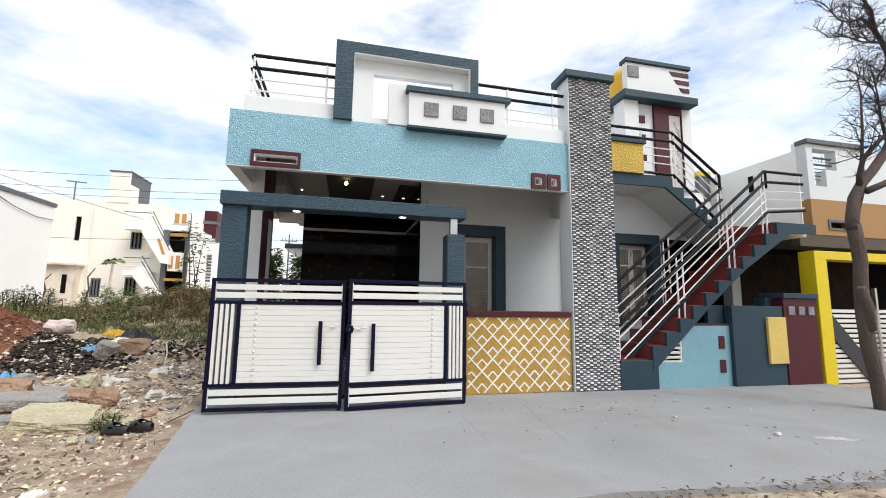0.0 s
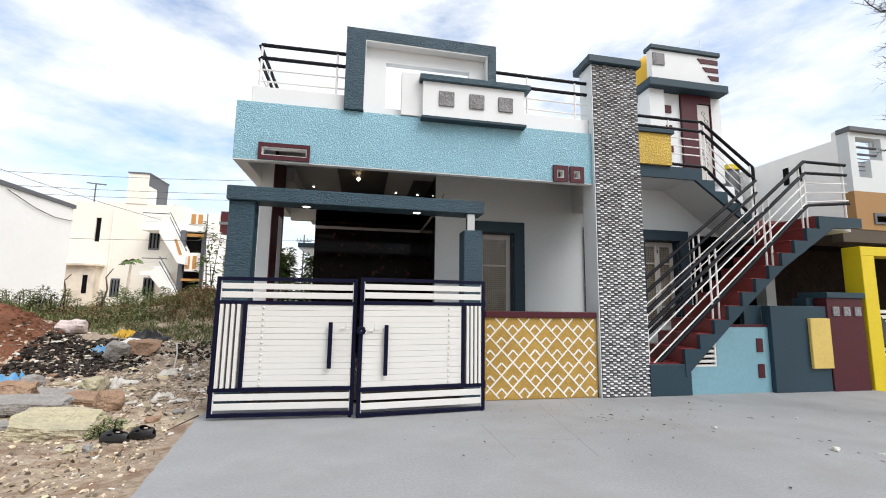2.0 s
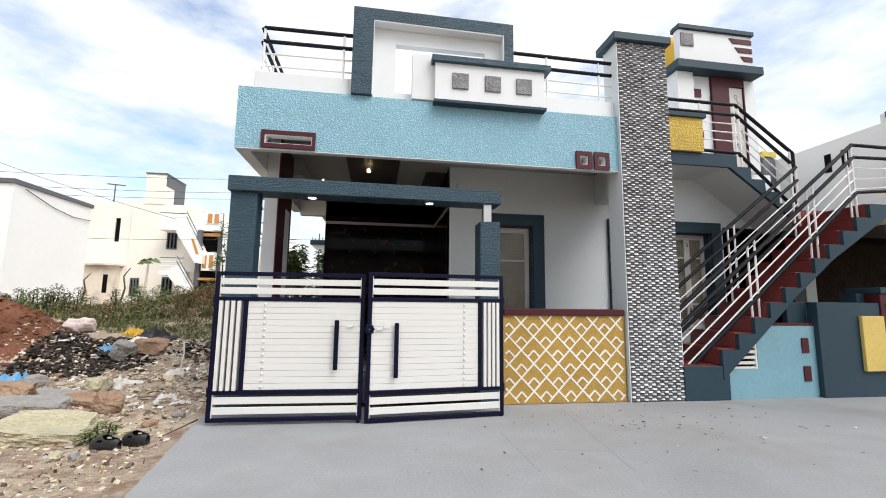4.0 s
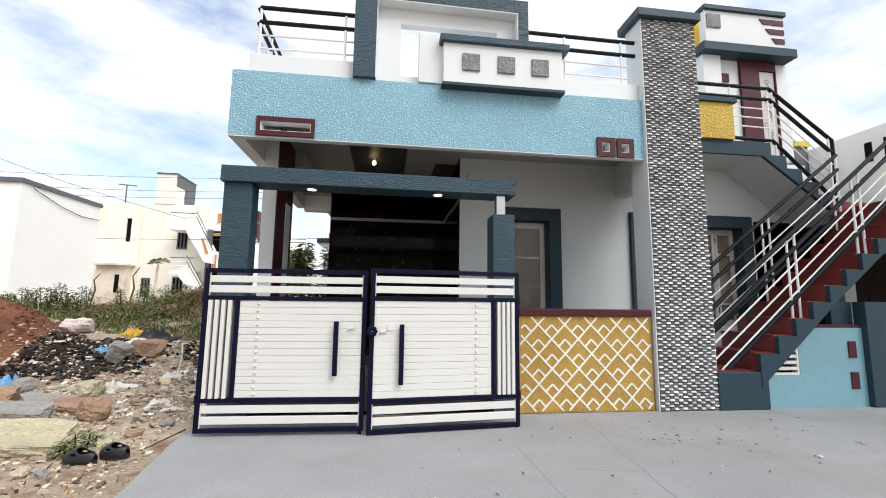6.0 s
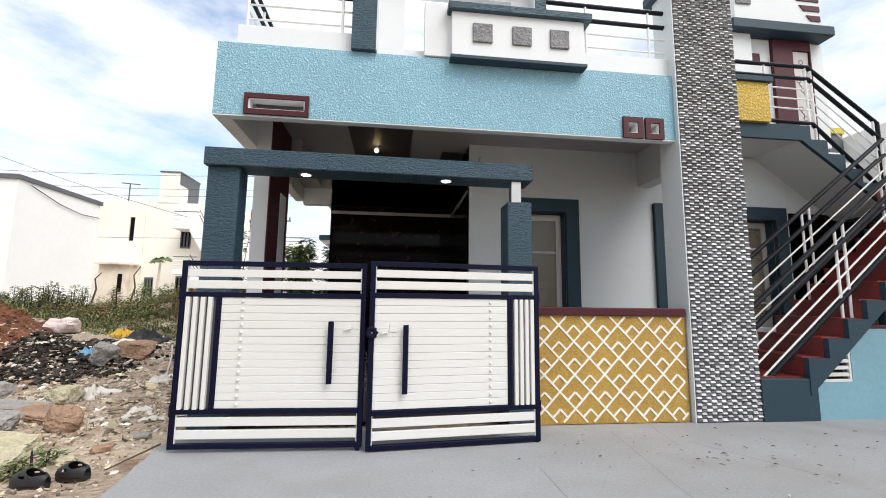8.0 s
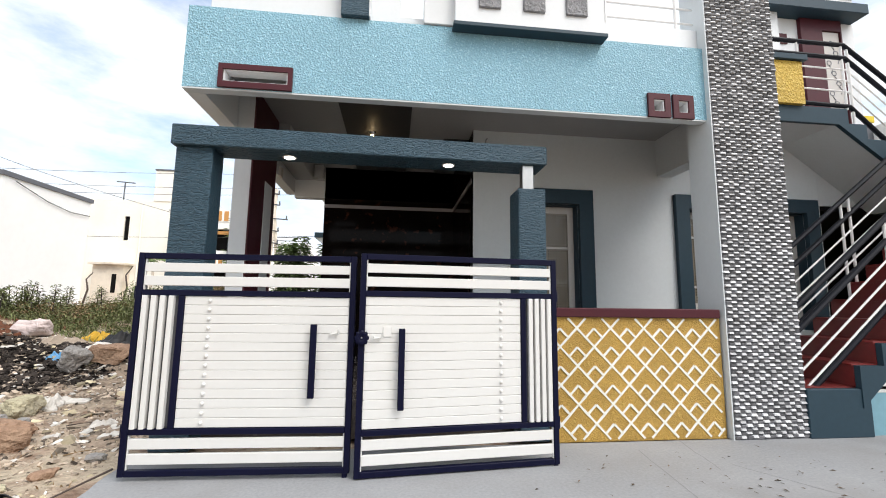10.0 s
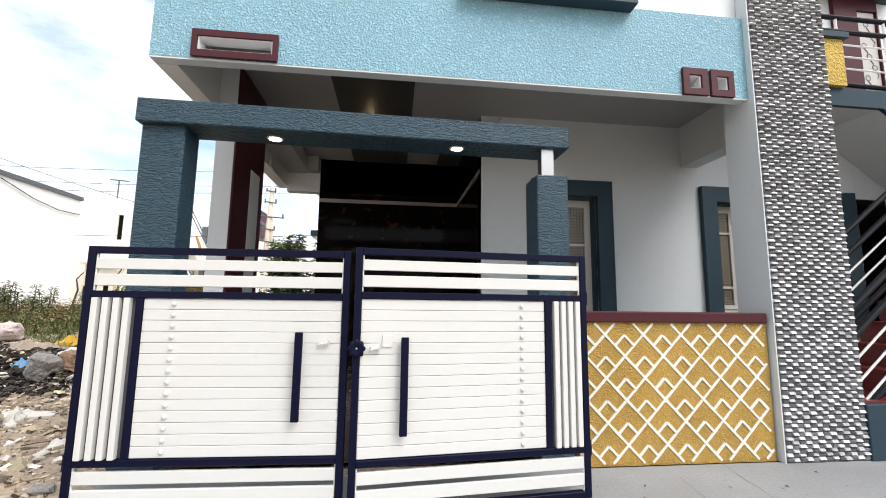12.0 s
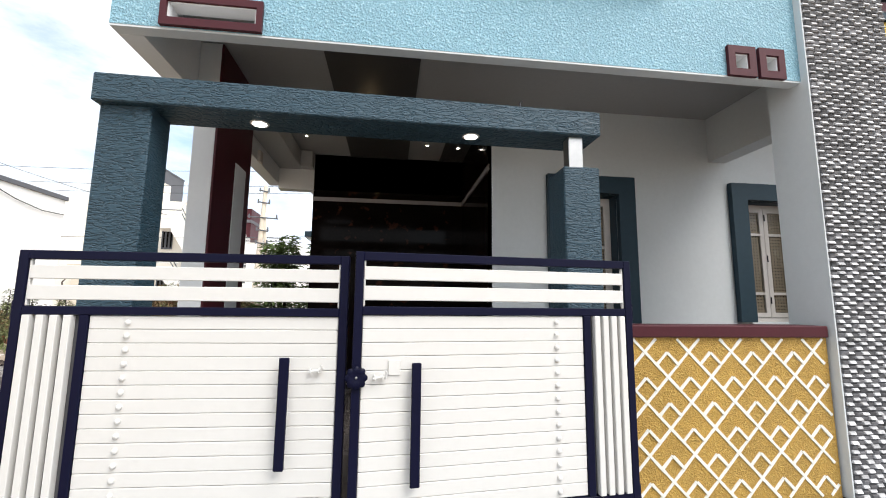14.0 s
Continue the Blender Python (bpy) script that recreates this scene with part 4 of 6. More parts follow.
# ---- compound wall of the neighbouring unit ----
comp = thing("compound_wall", "cyan and teal compound wall with maroon insets", "wall")
part("cyan_wall", prism([(4.965, 0.0), (6.42, 0.0), (6.42, 0.99), (5.62, 0.99), (5.46, 0.85), (5.46, 0.40), (4.985, 0.40), (4.965, 0.38)], 6.27, 6.38), CYAN_FLAT, comp, "cyan painted wall")
part("coping", box(5.70, 6.42, 6.272, 6.40, 0.99, 1.03, 0.004), MAROON, comp)
grill = part("grill", prism([(4.99, 0.402), (5.458, 0.402), (5.458, 0.84), (5.43, 0.82), (5.43, 0.43), (5.01, 0.43)], 6.275, 6.30), GATE_WHITE, comp, "white slatted grill")
for k in range(4):
    part("slat", box(min(5.40, 4.90 + 0.09 * k + 0.18), 5.43, 6.278, 6.298, 0.46 + k * 0.075, 0.50 + k * 0.075, 0.003), GATE_WHITE, grill)
for z in (0.22, 0.61):
    part("inset", box(6.185, 6.30, 6.255, 6.272, z, z + 0.21, 0.003), MAROON, comp, "maroon inset")
part("teal_wall", box(6.425, 7.50, 6.20, 6.36, 0.0, 1.33, 0.005), TEAL_FLAT, comp, "teal painted wall")
part("teal_wall", box(6.10, 6.424, 6.365, 6.45, 0.0, 1.33, 0.005), TEAL_FLAT, comp)
part("yellow_panel", box(7.11, 7.50, 6.15, 6.198, 0.36, 1.14, 0.005), YELLOW_PANEL, comp, "pale yellow painted panel")
mar = thing("gate_post_wall", "maroon wall with grey stone squares and teal cap", "wall")
part("wall_body", box(7.505, 8.24, 6.18, 6.38, -0.12, 1.47, 0.005), MAROON, mar)
part("cap", box(7.49, 8.27, 6.15, 6.62, 1.47, 1.56, 0.006), TEAL_FLAT, mar)
part("return_wall", box(7.36, 7.50, 6.38, 6.62, 0.0, 1.47, 0.005), TEAL_FLAT, mar)
for x in (7.60, 7.82, 8.04):
    part("stone_tile", box(x, x + 0.13, 6.160, 6.182, 1.18, 1.33, 0.004), STONE_TILE, mar, "grey stone square")

# ---- right neighbour ----
SLITS = (7.44, 7.75)
nb = thing("neighbour_house", "white and tan neighbouring house", "house")
NX, NY = 8.95, 6.60
bm = bmesh.new()
bm_box(bm, NX, NX + 0.2, NY + 0.2, 6.88, 2.74, 4.68)
bm_box(bm, NX, NX + 0.2, 6.88, 16.0, 2.74, 4.52)
part("side_wall", bm, FAR_WHITE, nb, "white side wall")
for y in SLITS:
    part("slit", box(NX - 0.01, NX + 0.002, y, y + 0.12, 3.9, 4.27), DARK, nb, "narrow dark opening")
part("tan_wall", holed(NX, 16, NY, NY + 0.2, 2.74, 3.46, [(9.38, 9.82, 2.88, 3.02)]), TAN, nb, "tan painted wall band")
part("vent", holed(9.34, 9.86, NY - 0.02, NY + 0.03, 2.85, 3.06, [(9.39, 9.81, 2.89, 3.01)]), FAR_GREY, nb, "dark framed vent")
part("room_dark", box(9.36, 9.84, NY + 0.1, NY + 0.13, 2.86, 3.04), DARK, nb)
part("parapet", holed(NX, 16, NY, NY + 0.2, 3.46, 4.60, [(9.11, 9.72, 4.09, 4.515), (9.11, 9.42, 3.735, 4.09)]), OFFWHITE, nb, "off-white stepped parapet")
part("cap", box(NX - 0.03, 10.45, NY - 0.06, NY + 0.19, 4.60, 4.69, 0.006), FAR_GREY, nb)
for z, r in ((4.36, 0.022), (4.22, 0.022), (4.13, 0.01), (4.06, 0.01), (3.98, 0.01), (3.9, 0.01), (3.76, 0.022)):
    part("bar", tube([(9.1, NY + 0.1, z), (9.85, NY + 0.1, z)], r, None, 6), FAR_GREY, nb)
# added near-black soffit, side and back hold the porch's shade in their colour
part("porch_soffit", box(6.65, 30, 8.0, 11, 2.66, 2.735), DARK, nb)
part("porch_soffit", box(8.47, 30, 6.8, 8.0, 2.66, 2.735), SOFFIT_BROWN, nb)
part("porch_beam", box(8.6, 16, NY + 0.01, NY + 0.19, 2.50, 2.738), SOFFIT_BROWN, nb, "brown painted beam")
part("stone_wall", box(9.2, 13.5, 8.7, 8.82, 0.0, 2.655), STONE_BROWN, nb, "dark rough stone wall")
block = part("roof_pillar", box(8.62, 8.94, 8.9, 9.25, 2.736, 4.58, 0.006), FAR_GREY, nb, "grey rooftop pillar")
part("cap", box(8.58, 8.945, 8.86, 9.29, 4.58, 4.70, 0.006), YELLOW_BRIGHT, block, "yellow painted cap")
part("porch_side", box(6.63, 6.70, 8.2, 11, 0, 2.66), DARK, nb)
part("porch_back", box(6.70, 34, 10.9, 11.0, 0, 2.66), DARK, nb, "porch back wall, shade painted near black")
part("porch_pillar", box(8.85, 9.1, 8.4, 8.65, 0.0, 2.66), OFFWHITE, nb)
part("window_frame", holed(13.2, 14.6, 10.8, 10.89, 0.9, 2.3, [(13.3, 13.85, 1.0, 2.2), (13.95, 14.5, 1.0, 2.2)]), BARK, nb, "brown window frame")
yp = thing("yellow_portal", "bright yellow gate portal of the neighbour", "gateway")
part("post", box(8.30, 8.58, 6.17, 6.46, -0.16, 2.19, 0.006), YELLOW_BRIGHT, yp)
part("beam", box(8.30, 13, 6.17, 6.46, 2.19, 2.345, 0.006), YELLOW_BRIGHT, yp)
part("post", box(12.7, 13, 6.17, 6.46, -0.16, 2.19, 0.006), YELLOW_BRIGHT, yp)
g2 = thing("slatted_gate", "white slatted steel gate with a dark diagonal band", "gate")
for k in range(16):
    z = -0.12 + k * 0.09
    part("slat", box(8.585, 12.69, 6.32, 6.34, z, z + 0.058, 0.003), GATE_WHITE, g2)
part("diagonal", prism([(8.585, 1.30), (8.66, 1.30), (10.0, -0.12), (9.62, -0.12), (8.585, 0.92)], 6.295, 6.318), CABLE, g2, "dark diagonal band")
part("stile", box(9.85, 9.9, 6.28, 6.345, -0.15, 1.7, 0.003), STEEL, g2)

# ---- far houses beyond the plot ----
h1 = thing("white_house", "plain white rendered house with dark roof edge", "house")
part("wall", holed(-22, -11.9, 16.77, 16.97, -0.2, 5.05, [(-13.6, -12.5, 3.4, 4.2)]), FAR_WHITE, h1)
bm = bmesh.new()
bm_box(bm, -12.1, -11.9, 16.97, 20.65, -0.2, 5.05)
bm_box(bm, -22, -12.1, 20.45, 20.65, -0.2, 5.05)
part("wall", bm, FAR_WHITE, h1)
part("roof", box(-22.1, -11.84, 16.7, 20.72, 5.05, 5.2), FAR_GREY, h1, "dark roof edge")
win = part("window", holed(-13.6, -12.5, 16.84, 16.9, 3.4, 4.2, [(-13.5, -13.1, 3.5, 4.1), (-13.0, -12.6, 3.5, 4.1)]), FAR_GREY, h1)
part("pane", box(-13.6, -12.5, 16.92, 16.94, 3.4, 4.2), DARK, win)
part("sill", box(-13.8, -12.3, 16.4, 16.77, 3.15, 3.25), FAR_WHITE, win)
part("cable", tube([(-11.85, 17.2, 4.95), (-11.85, 18.5, 4.6), (-11.85, 19.6, 4.45), (-11.85, 20.6, 4.5)], 0.015, None, 5), CABLE, h1)

h2 = thing("cream_house", "cream two storey house with outside stairs", "house")
Y2 = 30.0
part("wall", holed(-19.5, -11.2, Y2, Y2 + 6, -0.5, 7.3, [(-16.2, -15.9, 4.8, 6.3)]), FAR_CREAM, h2, "cream front wall")
part("roof_room", box(-14.63, -13.45, Y2 - 0.05, Y2 + 2.6, 7.3, 9.25), FAR_CREAM, h2, "cream rooftop room")
bm = bmesh.new()
bm_box(bm, -13.448, -13.43, Y2 - 0.05, Y2 + 2.6, 8.5, 9.25)
bm_box(bm, -13.448, -13.43, Y2 + 1.1, Y2 + 2.6, 7.3, 8.5)
part("roof_room_side", bm, FAR_GREY, h2, "slate grey rooftop side wall")
part("roof_edge", box(-14.68, -13.40, Y2 - 0.1, Y2 + 2.65, 9.25, 9.34), FAR_GREY, h2)
part("lean_to", box(-17.3, -15.6, Y2 - 0.6, Y2 - 0.01, -0.2, 3.25), FAR_STAIN, h2, "stained low lean-to")
part("lean_to_roof", box(-17.4, -15.4, Y2 - 0.9, Y2 - 0.01, 3.25, 3.36), FAR_STAIN, h2)
part("lean_to_door", box(-16.2, -15.95, Y2 - 0.62, Y2 - 0.6, 1.6, 2.7), DARK, h2)
SYF = Y2 - 1.4
for sx0, sx1, sz in ((-13.02, -11.75, 5.75), (-12.8, -11.65, 3.0)):
    part("balcony_slab", box(sx0, sx1, SYF, Y2 - 0.01, sz - 0.3, sz), FAR_WHITE, h2, "white balcony slab")
    for dz, m_ in ((0.25, RAIL_WHITE), (0.5, RAIL_WHITE), (0.75, FAR_GREY)):
        part("balcony_rail", tube([(sx0, SYF + 0.05, sz + dz), (sx1 + 0.2, SYF + 0.05, sz + dz)], 0.03, None, 6), m_, h2)
part("stair_flight", prism([(-11.95, 6.0), (-11.5, 6.0), (-10.42, 3.95), (-10.42, 3.42), (-10.85, 3.5), (-12.0, 5.3)], SYF - 0.02, Y2 - 0.3), FAR_WHITE, h2, "white stair flight")
part("stair_panel", prism([(-11.12, 4.95), (-10.98, 4.95), (-10.62, 4.0), (-10.78, 4.0)], SYF - 0.05, SYF - 0.025), FAR_ORANGE, h2)
part("stair_flight", prism([(-11.75, 3.2), (-11.5, 3.2), (-10.45, 1.4), (-10.8, 1.3), (-11.9, 2.6)], SYF - 0.8, SYF - 0.05), FAR_WHITE, h2, "white stair flight")
for d in (0.3, 0.6):
    part("stair_rail", tube([(-11.5, SYF, 6.0 + d), (-10.4, SYF, 3.95 + d)], 0.03, None, 6), FAR_GREY, h2)
    part("stair_rail", tube([(-11.5, SYF - 0.8, 3.2 + d), (-10.4, SYF - 0.8, 1.4 + d)], 0.03, None, 6), FAR_GREY, h2)
    part("stair_rail", tube([(-12.3, Y2 - 0.5, 5.9 + d), (-11.6, Y2 - 0.5, 6.7 + d), (-10.4, Y2 - 0.5, 6.35 + d)], 0.03, None, 6), RAIL_WHITE, h2)
    part("stair_rail", tube([(-12.2, Y2 - 0.2, 3.1 + d), (-11.3, Y2 - 0.2, 4.3 + d)], 0.03, None, 6), RAIL_WHITE, h2)
part("verandah_dark", box(-11.15, -10.05, Y2 - 0.06, Y2 - 0.005, 0.2, 5.6), DARK, h2)
part("side_wall", box(-11.2, -9.9, Y2, Y2 + 5, -0.5, 5.6), FAR_WHITE, h2)
part("terrace", box(-11.3, -9.75, Y2 - 0.5, Y2 + 5, 5.6, 6.05), FAR_WHITE, h2)
part("terrace_parapet", box(-10.75, -9.75, Y2 - 0.55, Y2 - 0.4, 6.05, 6.75), FAR_WHITE, h2)
for x in (-10.6, -10.2):
    part("orange_panel", box(x, x + 0.26, Y2 - 0.58, Y2 - 0.552, 6.1, 6.7), FAR_ORANGE, h2)
part("fascia_strip", box(-10.85, -9.8, Y2 - 0.56, Y2 - 0.50, 5.25, 5.45), FAR_ORANGE, h2)
part("column", box(-11.0, -10.75, Y2 - 0.9, Y2 - 0.65, 0.0, 5.6), FAR_GREY, h2)
part("column", box(-9.95, -9.75, Y2 - 0.4, Y2 - 0.2, 0.0, 6.8), FAR_GREY, h2)
part("balcony_front", box(-10.62, -9.88, Y2 - 0.95, Y2 - 0.62, 3.05, 4.2), FAR_WHITE, h2)
for x in (-10.55, -10.18):
    part("orange_panel", box(x, x + 0.22, Y2 - 0.98, Y2 - 0.952, 3.2, 4.0), FAR_ORANGE, h2)
part("fascia_strip", box(-10.75, -9.8, Y2 - 0.97, Y2 - 0.62, 2.45, 2.6), FAR_ORANGE, h2)
for x, z, w in ((-13.12, 4.4, 0.6), (-13.2, 1.5, 0.62), (-15.0, 1.4, 0.5)):
    win = part("window", holed(x, x + w, Y2 - 0.06, Y2 - 0.004, z, z + 1.15, [(x + 0.06 + k * w / 3, x + w / 3 - 0.03 + k * w / 3, z + 0.1, z + 1.05) for k in range(3)]), FAR_GREY, h2)
    part("pane", box(x + 0.02, x + w - 0.02, Y2 - 0.02, Y2 - 0.008, z + 0.02, z + 1.13), DARK, win)
part("drain_pipe", tube([(-15.2, Y2 - 0.08, -0.2), (-15.2, Y2 - 0.08, 6.9)], 0.05, None, 6), FAR_CREAM, h2)
part("slit_dark", box(-16.2, -15.9, Y2 + 0.1, Y2 + 0.14, 4.8, 6.3), DARK, h2)
part("antenna", tube([(-17.0, Y2 + 1, 7.3), (-17.0, Y2 + 1, 8.7)], 0.04, None, 5), FAR_GREY, h2)
part("antenna", tube([(-17.5, Y2 + 1, 8.72), (-16.4, Y2 + 1, 8.65)], 0.04, None, 5), FAR_GREY, h2)

h3 = thing("maroon_white_house", "white and maroon house in the distance", "house")
part("wall", box(-11.8, -6.0, 34, 38, -0.5, 5.4), FAR_WHITE, h3)
part("upper_wall", box(-11.6, -10.3, 34.3, 38, 5.4, 7.7), FAR_CREAM, h3)
part("maroon_block", box(-10.35, -9.5, 34.1, 37, 5.9, 7.9), MAROON, h3, "maroon rooftop block")
part("maroon_cap", box(-10.4, -9.45, 34.0, 37, 6.9, 7.1), FAR_GREY, h3)
for z in (5.6, 5.85):
    part("roof_rail", tube([(-10.4, 34.05, z), (-6.0, 34.05, z)], 0.03, None, 6), FAR_GREY, h3)
win = part("window", holed(-10.2, -9.5, 33.93, 33.99, 2.5, 4.8, [(-10.13, -9.57, 2.6, 4.7)]), FAR_WHITE, h3)
for k in range(9):
    part("louvre", box(-10.13, -9.57, 33.95, 33.98, 2.65 + k * 0.225, 2.79 + k * 0.225), FAR_GREY, win)
h4 = thing("cyan_trim_house", "pale house with teal canopy behind the porch", "house")
part("canopy", box(-1.9, 1.5, 14.4, 16, 3.0, 3.14), TEAL_FLAT, h4, "teal canopy edge")
part("canopy_under", prism([(-1.88, 3.0), (1.5, 3.0), (1.5, 2.2), (-1.35, 2.6)], 14.45, 16), FAR_WHITE, h4)
part("wall", box(-1.4, 1.5, 14.5, 17, -0.1, 2.7), FAR_WHITE, h4)

# ---- poles and wires ----
pole = thing("utility_pole", "concrete utility pole with steel cross arms", "utility pole")
part("shaft", tube([(-5.35, 22, 0.5), (-5.12, 22, 6.3)], 0.13, 0.09, 8), FAR_STAIN, pole)
part("strut", tube([(-4.75, 22, 0.5), (-5.1, 22, 5.0)], 0.08, 0.06, 8), FAR_STAIN, pole)
for z, w in ((4.9, 0.62), (4.35, 0.25), (5.55, 0.25), (6.05, 0.2), (3.8, 0.25)):
    part("cross_arm", tube([(-5.14 - w, 21.9, z + 0.05), (-5.14 + w, 21.9, z - 0.02)], 0.03, None, 6), FAR_GREY, pole)
    for s in (-1, 1):
        part("insulator", tube([(-5.14 + s * w * 0.9, 21.9, z), (-5.14 + s * w * 0.9, 21.9, z + 0.16)], 0.045, 0.03, 6), FAR_GREY, pole)
for za_, zb_, ya in ((8.2, 9.0, 26), (7.6, 8.1, 26), (7.2, 7.9, 26.4), (4.9, 5.4, 26), (9.6, 5.3, 24)):
    pts = []
    for i in range(13):
        t = i / 12
        x = -34 + 40 * t if za_ != 9.6 else -23 + 13 * t
        pts.append((x, ya, za_ + (zb_ - za_) * t - (0.7 if za_ != 9.6 else 0.25) * math.sin(math.pi * t)))
    part("wire", tube(pts, 0.011, None, 5), CABLE, pole, "thin dark overhead wire")

far_pole = thing("utility_pole", "thin far utility pole with one cross arm", "utility pole")
part("shaft", tube([(-5.1, 40, 0.0), (-5.1, 40, 7.3)], 0.09, 0.06, 8), FAR_GREY, far_pole)
part("cross_arm", tube([(-5.75, 40, 6.7), (-4.45, 40, 6.7)], 0.04, None, 6), FAR_GREY, far_pole)
for x in (-5.7, -5.4, -4.8, -4.5):
    part("insulator", tube([(x, 40, 6.7), (x, 40, 6.95)], 0.04, 0.03, 6), FAR_GREY, far_pole)

# ---- house across the road, behind the camera ----
opp = thing("opposite_house", "plain pale house across the road", "house")
part("wall", holed(-9, 9, -12.2, -12, -0.2, 4.2, [(-6, -4.6, 0.9, 2.3), (-1.2, 0.2, 0.9, 2.3), (1.6, 2.6, 0.0, 2.1), (4.6, 6.0, 0.9, 2.3)]), FAR_CREAM, opp)
part("roof", box(-9.3, 9.3, -18, -11.7, 4.2, 4.45), FAR_GREY, opp)
part("room_dark", box(-8.8, 8.8, -12.6, -12.5, -0.2, 4.2), DARK, opp)

# ---- bare tree ----
def bare_tree():
    rnd = random.Random(5)
    t = thing("bare_tree", "leafless tree with crooked grey brown trunk", "tree")
    bm = bmesh.new()
    TY = 4.57
    bm_tube(bm, [(7.0, TY, -0.12), (6.97, TY, 0.01), (6.92, TY, 0.37), (6.83, TY, 0.81), (6.80, TY, 1.3), (6.83, TY, 1.65), (6.86, TY, 1.94), (6.84, TY, 2.2), (6.80, TY, 2.45)], 0.086, 0.078, 12)
    for v in bm.verts:
        v.co += v.normal * 0 + Vector((noise.noise(v.co * 5), noise.noise(v.co * 5 + Vector((9, 0, 0))), 0)) * 0.02
    part("trunk", bm, BARK, t, "crooked grey brown trunk", True)
    part("stub", tube([(6.83, 4.53, 1.02), (6.78, 4.49, 1.32), (6.66, 4.47, 1.58)], 0.068, 0.055, 10), BARK, t, "sawn off branch stub", True)
    twigs = bmesh.new()

    def grow(p, d, length, r, depth):
        pts = [p]
        n = 4
        for i in range(n):
            d = (d + Vector((rnd.uniform(-1, 1), rnd.uniform(-1, 1), rnd.uniform(-0.6, 0.8))) * 0.22).normalized()
            pts.append(pts[-1] + d * length / n)
        bm_tube(twigs, pts, r, r * 0.6, 5 if depth > 1 else 3)
        if depth == 0:
            return
        for i in range(rnd.randint(4, 6)):
            q = pts[rnd.randint(1, n)]
            nd = (d * 0.55 + Vector((rnd.uniform(-1, 1), rnd.uniform(-1, 1), rnd.uniform(-0.5, 0.9)))).normalized()
            grow(q, nd, length * rnd.uniform(0.45, 0.7), r * 0.5, depth - 1)
    limbs = [([(6.78, TY, 2.38), (6.80, TY, 2.55), (6.88, TY, 2.83), (7.06, TY, 3.06), (7.30, TY, 3.27), (7.62, TY, 3.60), (8.05, TY, 4.25), (8.3, TY, 5.1)], 0.078, 0.05),
             ([(6.90, 4.62, 2.32), (7.00, 4.66, 2.5), (7.09, 4.68, 2.71), (7.21, 4.66, 3.0), (7.21, 4.64, 3.35), (7.26, 4.62, 3.83), (7.29, 4.6, 4.41), (7.24, 4.6, 4.8)], 0.05, 0.006),
             ([(7.02, 4.5, 2.92), (7.26, 4.46, 3.02), (7.55, 4.42, 3.16), (8.0, 4.4, 3.6)], 0.05, 0.035),
             ([(6.97, 4.55, 2.98), (6.99, 4.55, 3.15), (7.05, 4.52, 3.39), (7.24, 4.5, 3.58), (7.49, 4.5, 3.77), (7.7, 4.5, 3.97), (7.9, 4.5, 4.5)], 0.038, 0.02),
             ([(7.66, TY, 3.62), (7.62, 4.6, 4.1), (7.66, 4.62, 4.45), (7.6, 4.62, 4.85)], 0.024, 0.005),
             ([(8.02, TY, 4.3), (7.98, TY, 4.8), (7.86, TY, 5.18), (7.68, TY, 5.49), (7.65, TY, 5.79), (7.45, TY, 6.05)], 0.04, 0.02),
             ([(8.0, TY, 5.0), (7.89, TY, 5.33), (7.6, 4.55, 5.25), (7.3, 4.52, 5.2), (6.95, 4.5, 5.22), (6.62, 4.5, 5.14)], 0.02, 0.006),
             ([(7.68, TY, 5.5), (7.48, 4.6, 5.67), (7.25, 4.6, 5.55), (7.02, 4.6, 5.56), (6.76, 4.6, 5.78)], 0.02, 0.006),
             ([(7.95, TY, 4.6), (7.73, 4.5, 4.86), (7.54, 4.5, 4.62), (7.38, 4.5, 4.51), (6.94, 4.5, 4.71)], 0.016, 0.005)]
    for j, (pts, r0, r1) in enumerate(limbs):
        part("limb", tube(pts, r0, r1, 9), BARK if r0 > 0.045 else TWIG, t, "crooked limb", True)
        for i in range(1, len(pts)):
            for k in range(4):
                q = Vector(pts[i - 1]).lerp(Vector(pts[i]), rnd.random())
                if q.z < 3.35:
                    continue
                grow(q, Vector((rnd.uniform(-1.0, 0.6), rnd.uniform(-0.6, 0.6), rnd.uniform(-0.2, 1))).normalized(), rnd.uniform(0.22, 0.42), 0.008, 2)
    tw = part("twig_mass", twigs, TWIG, t, "fine bare twigs")
    tw["kind"] = "stuff"


bare_tree()


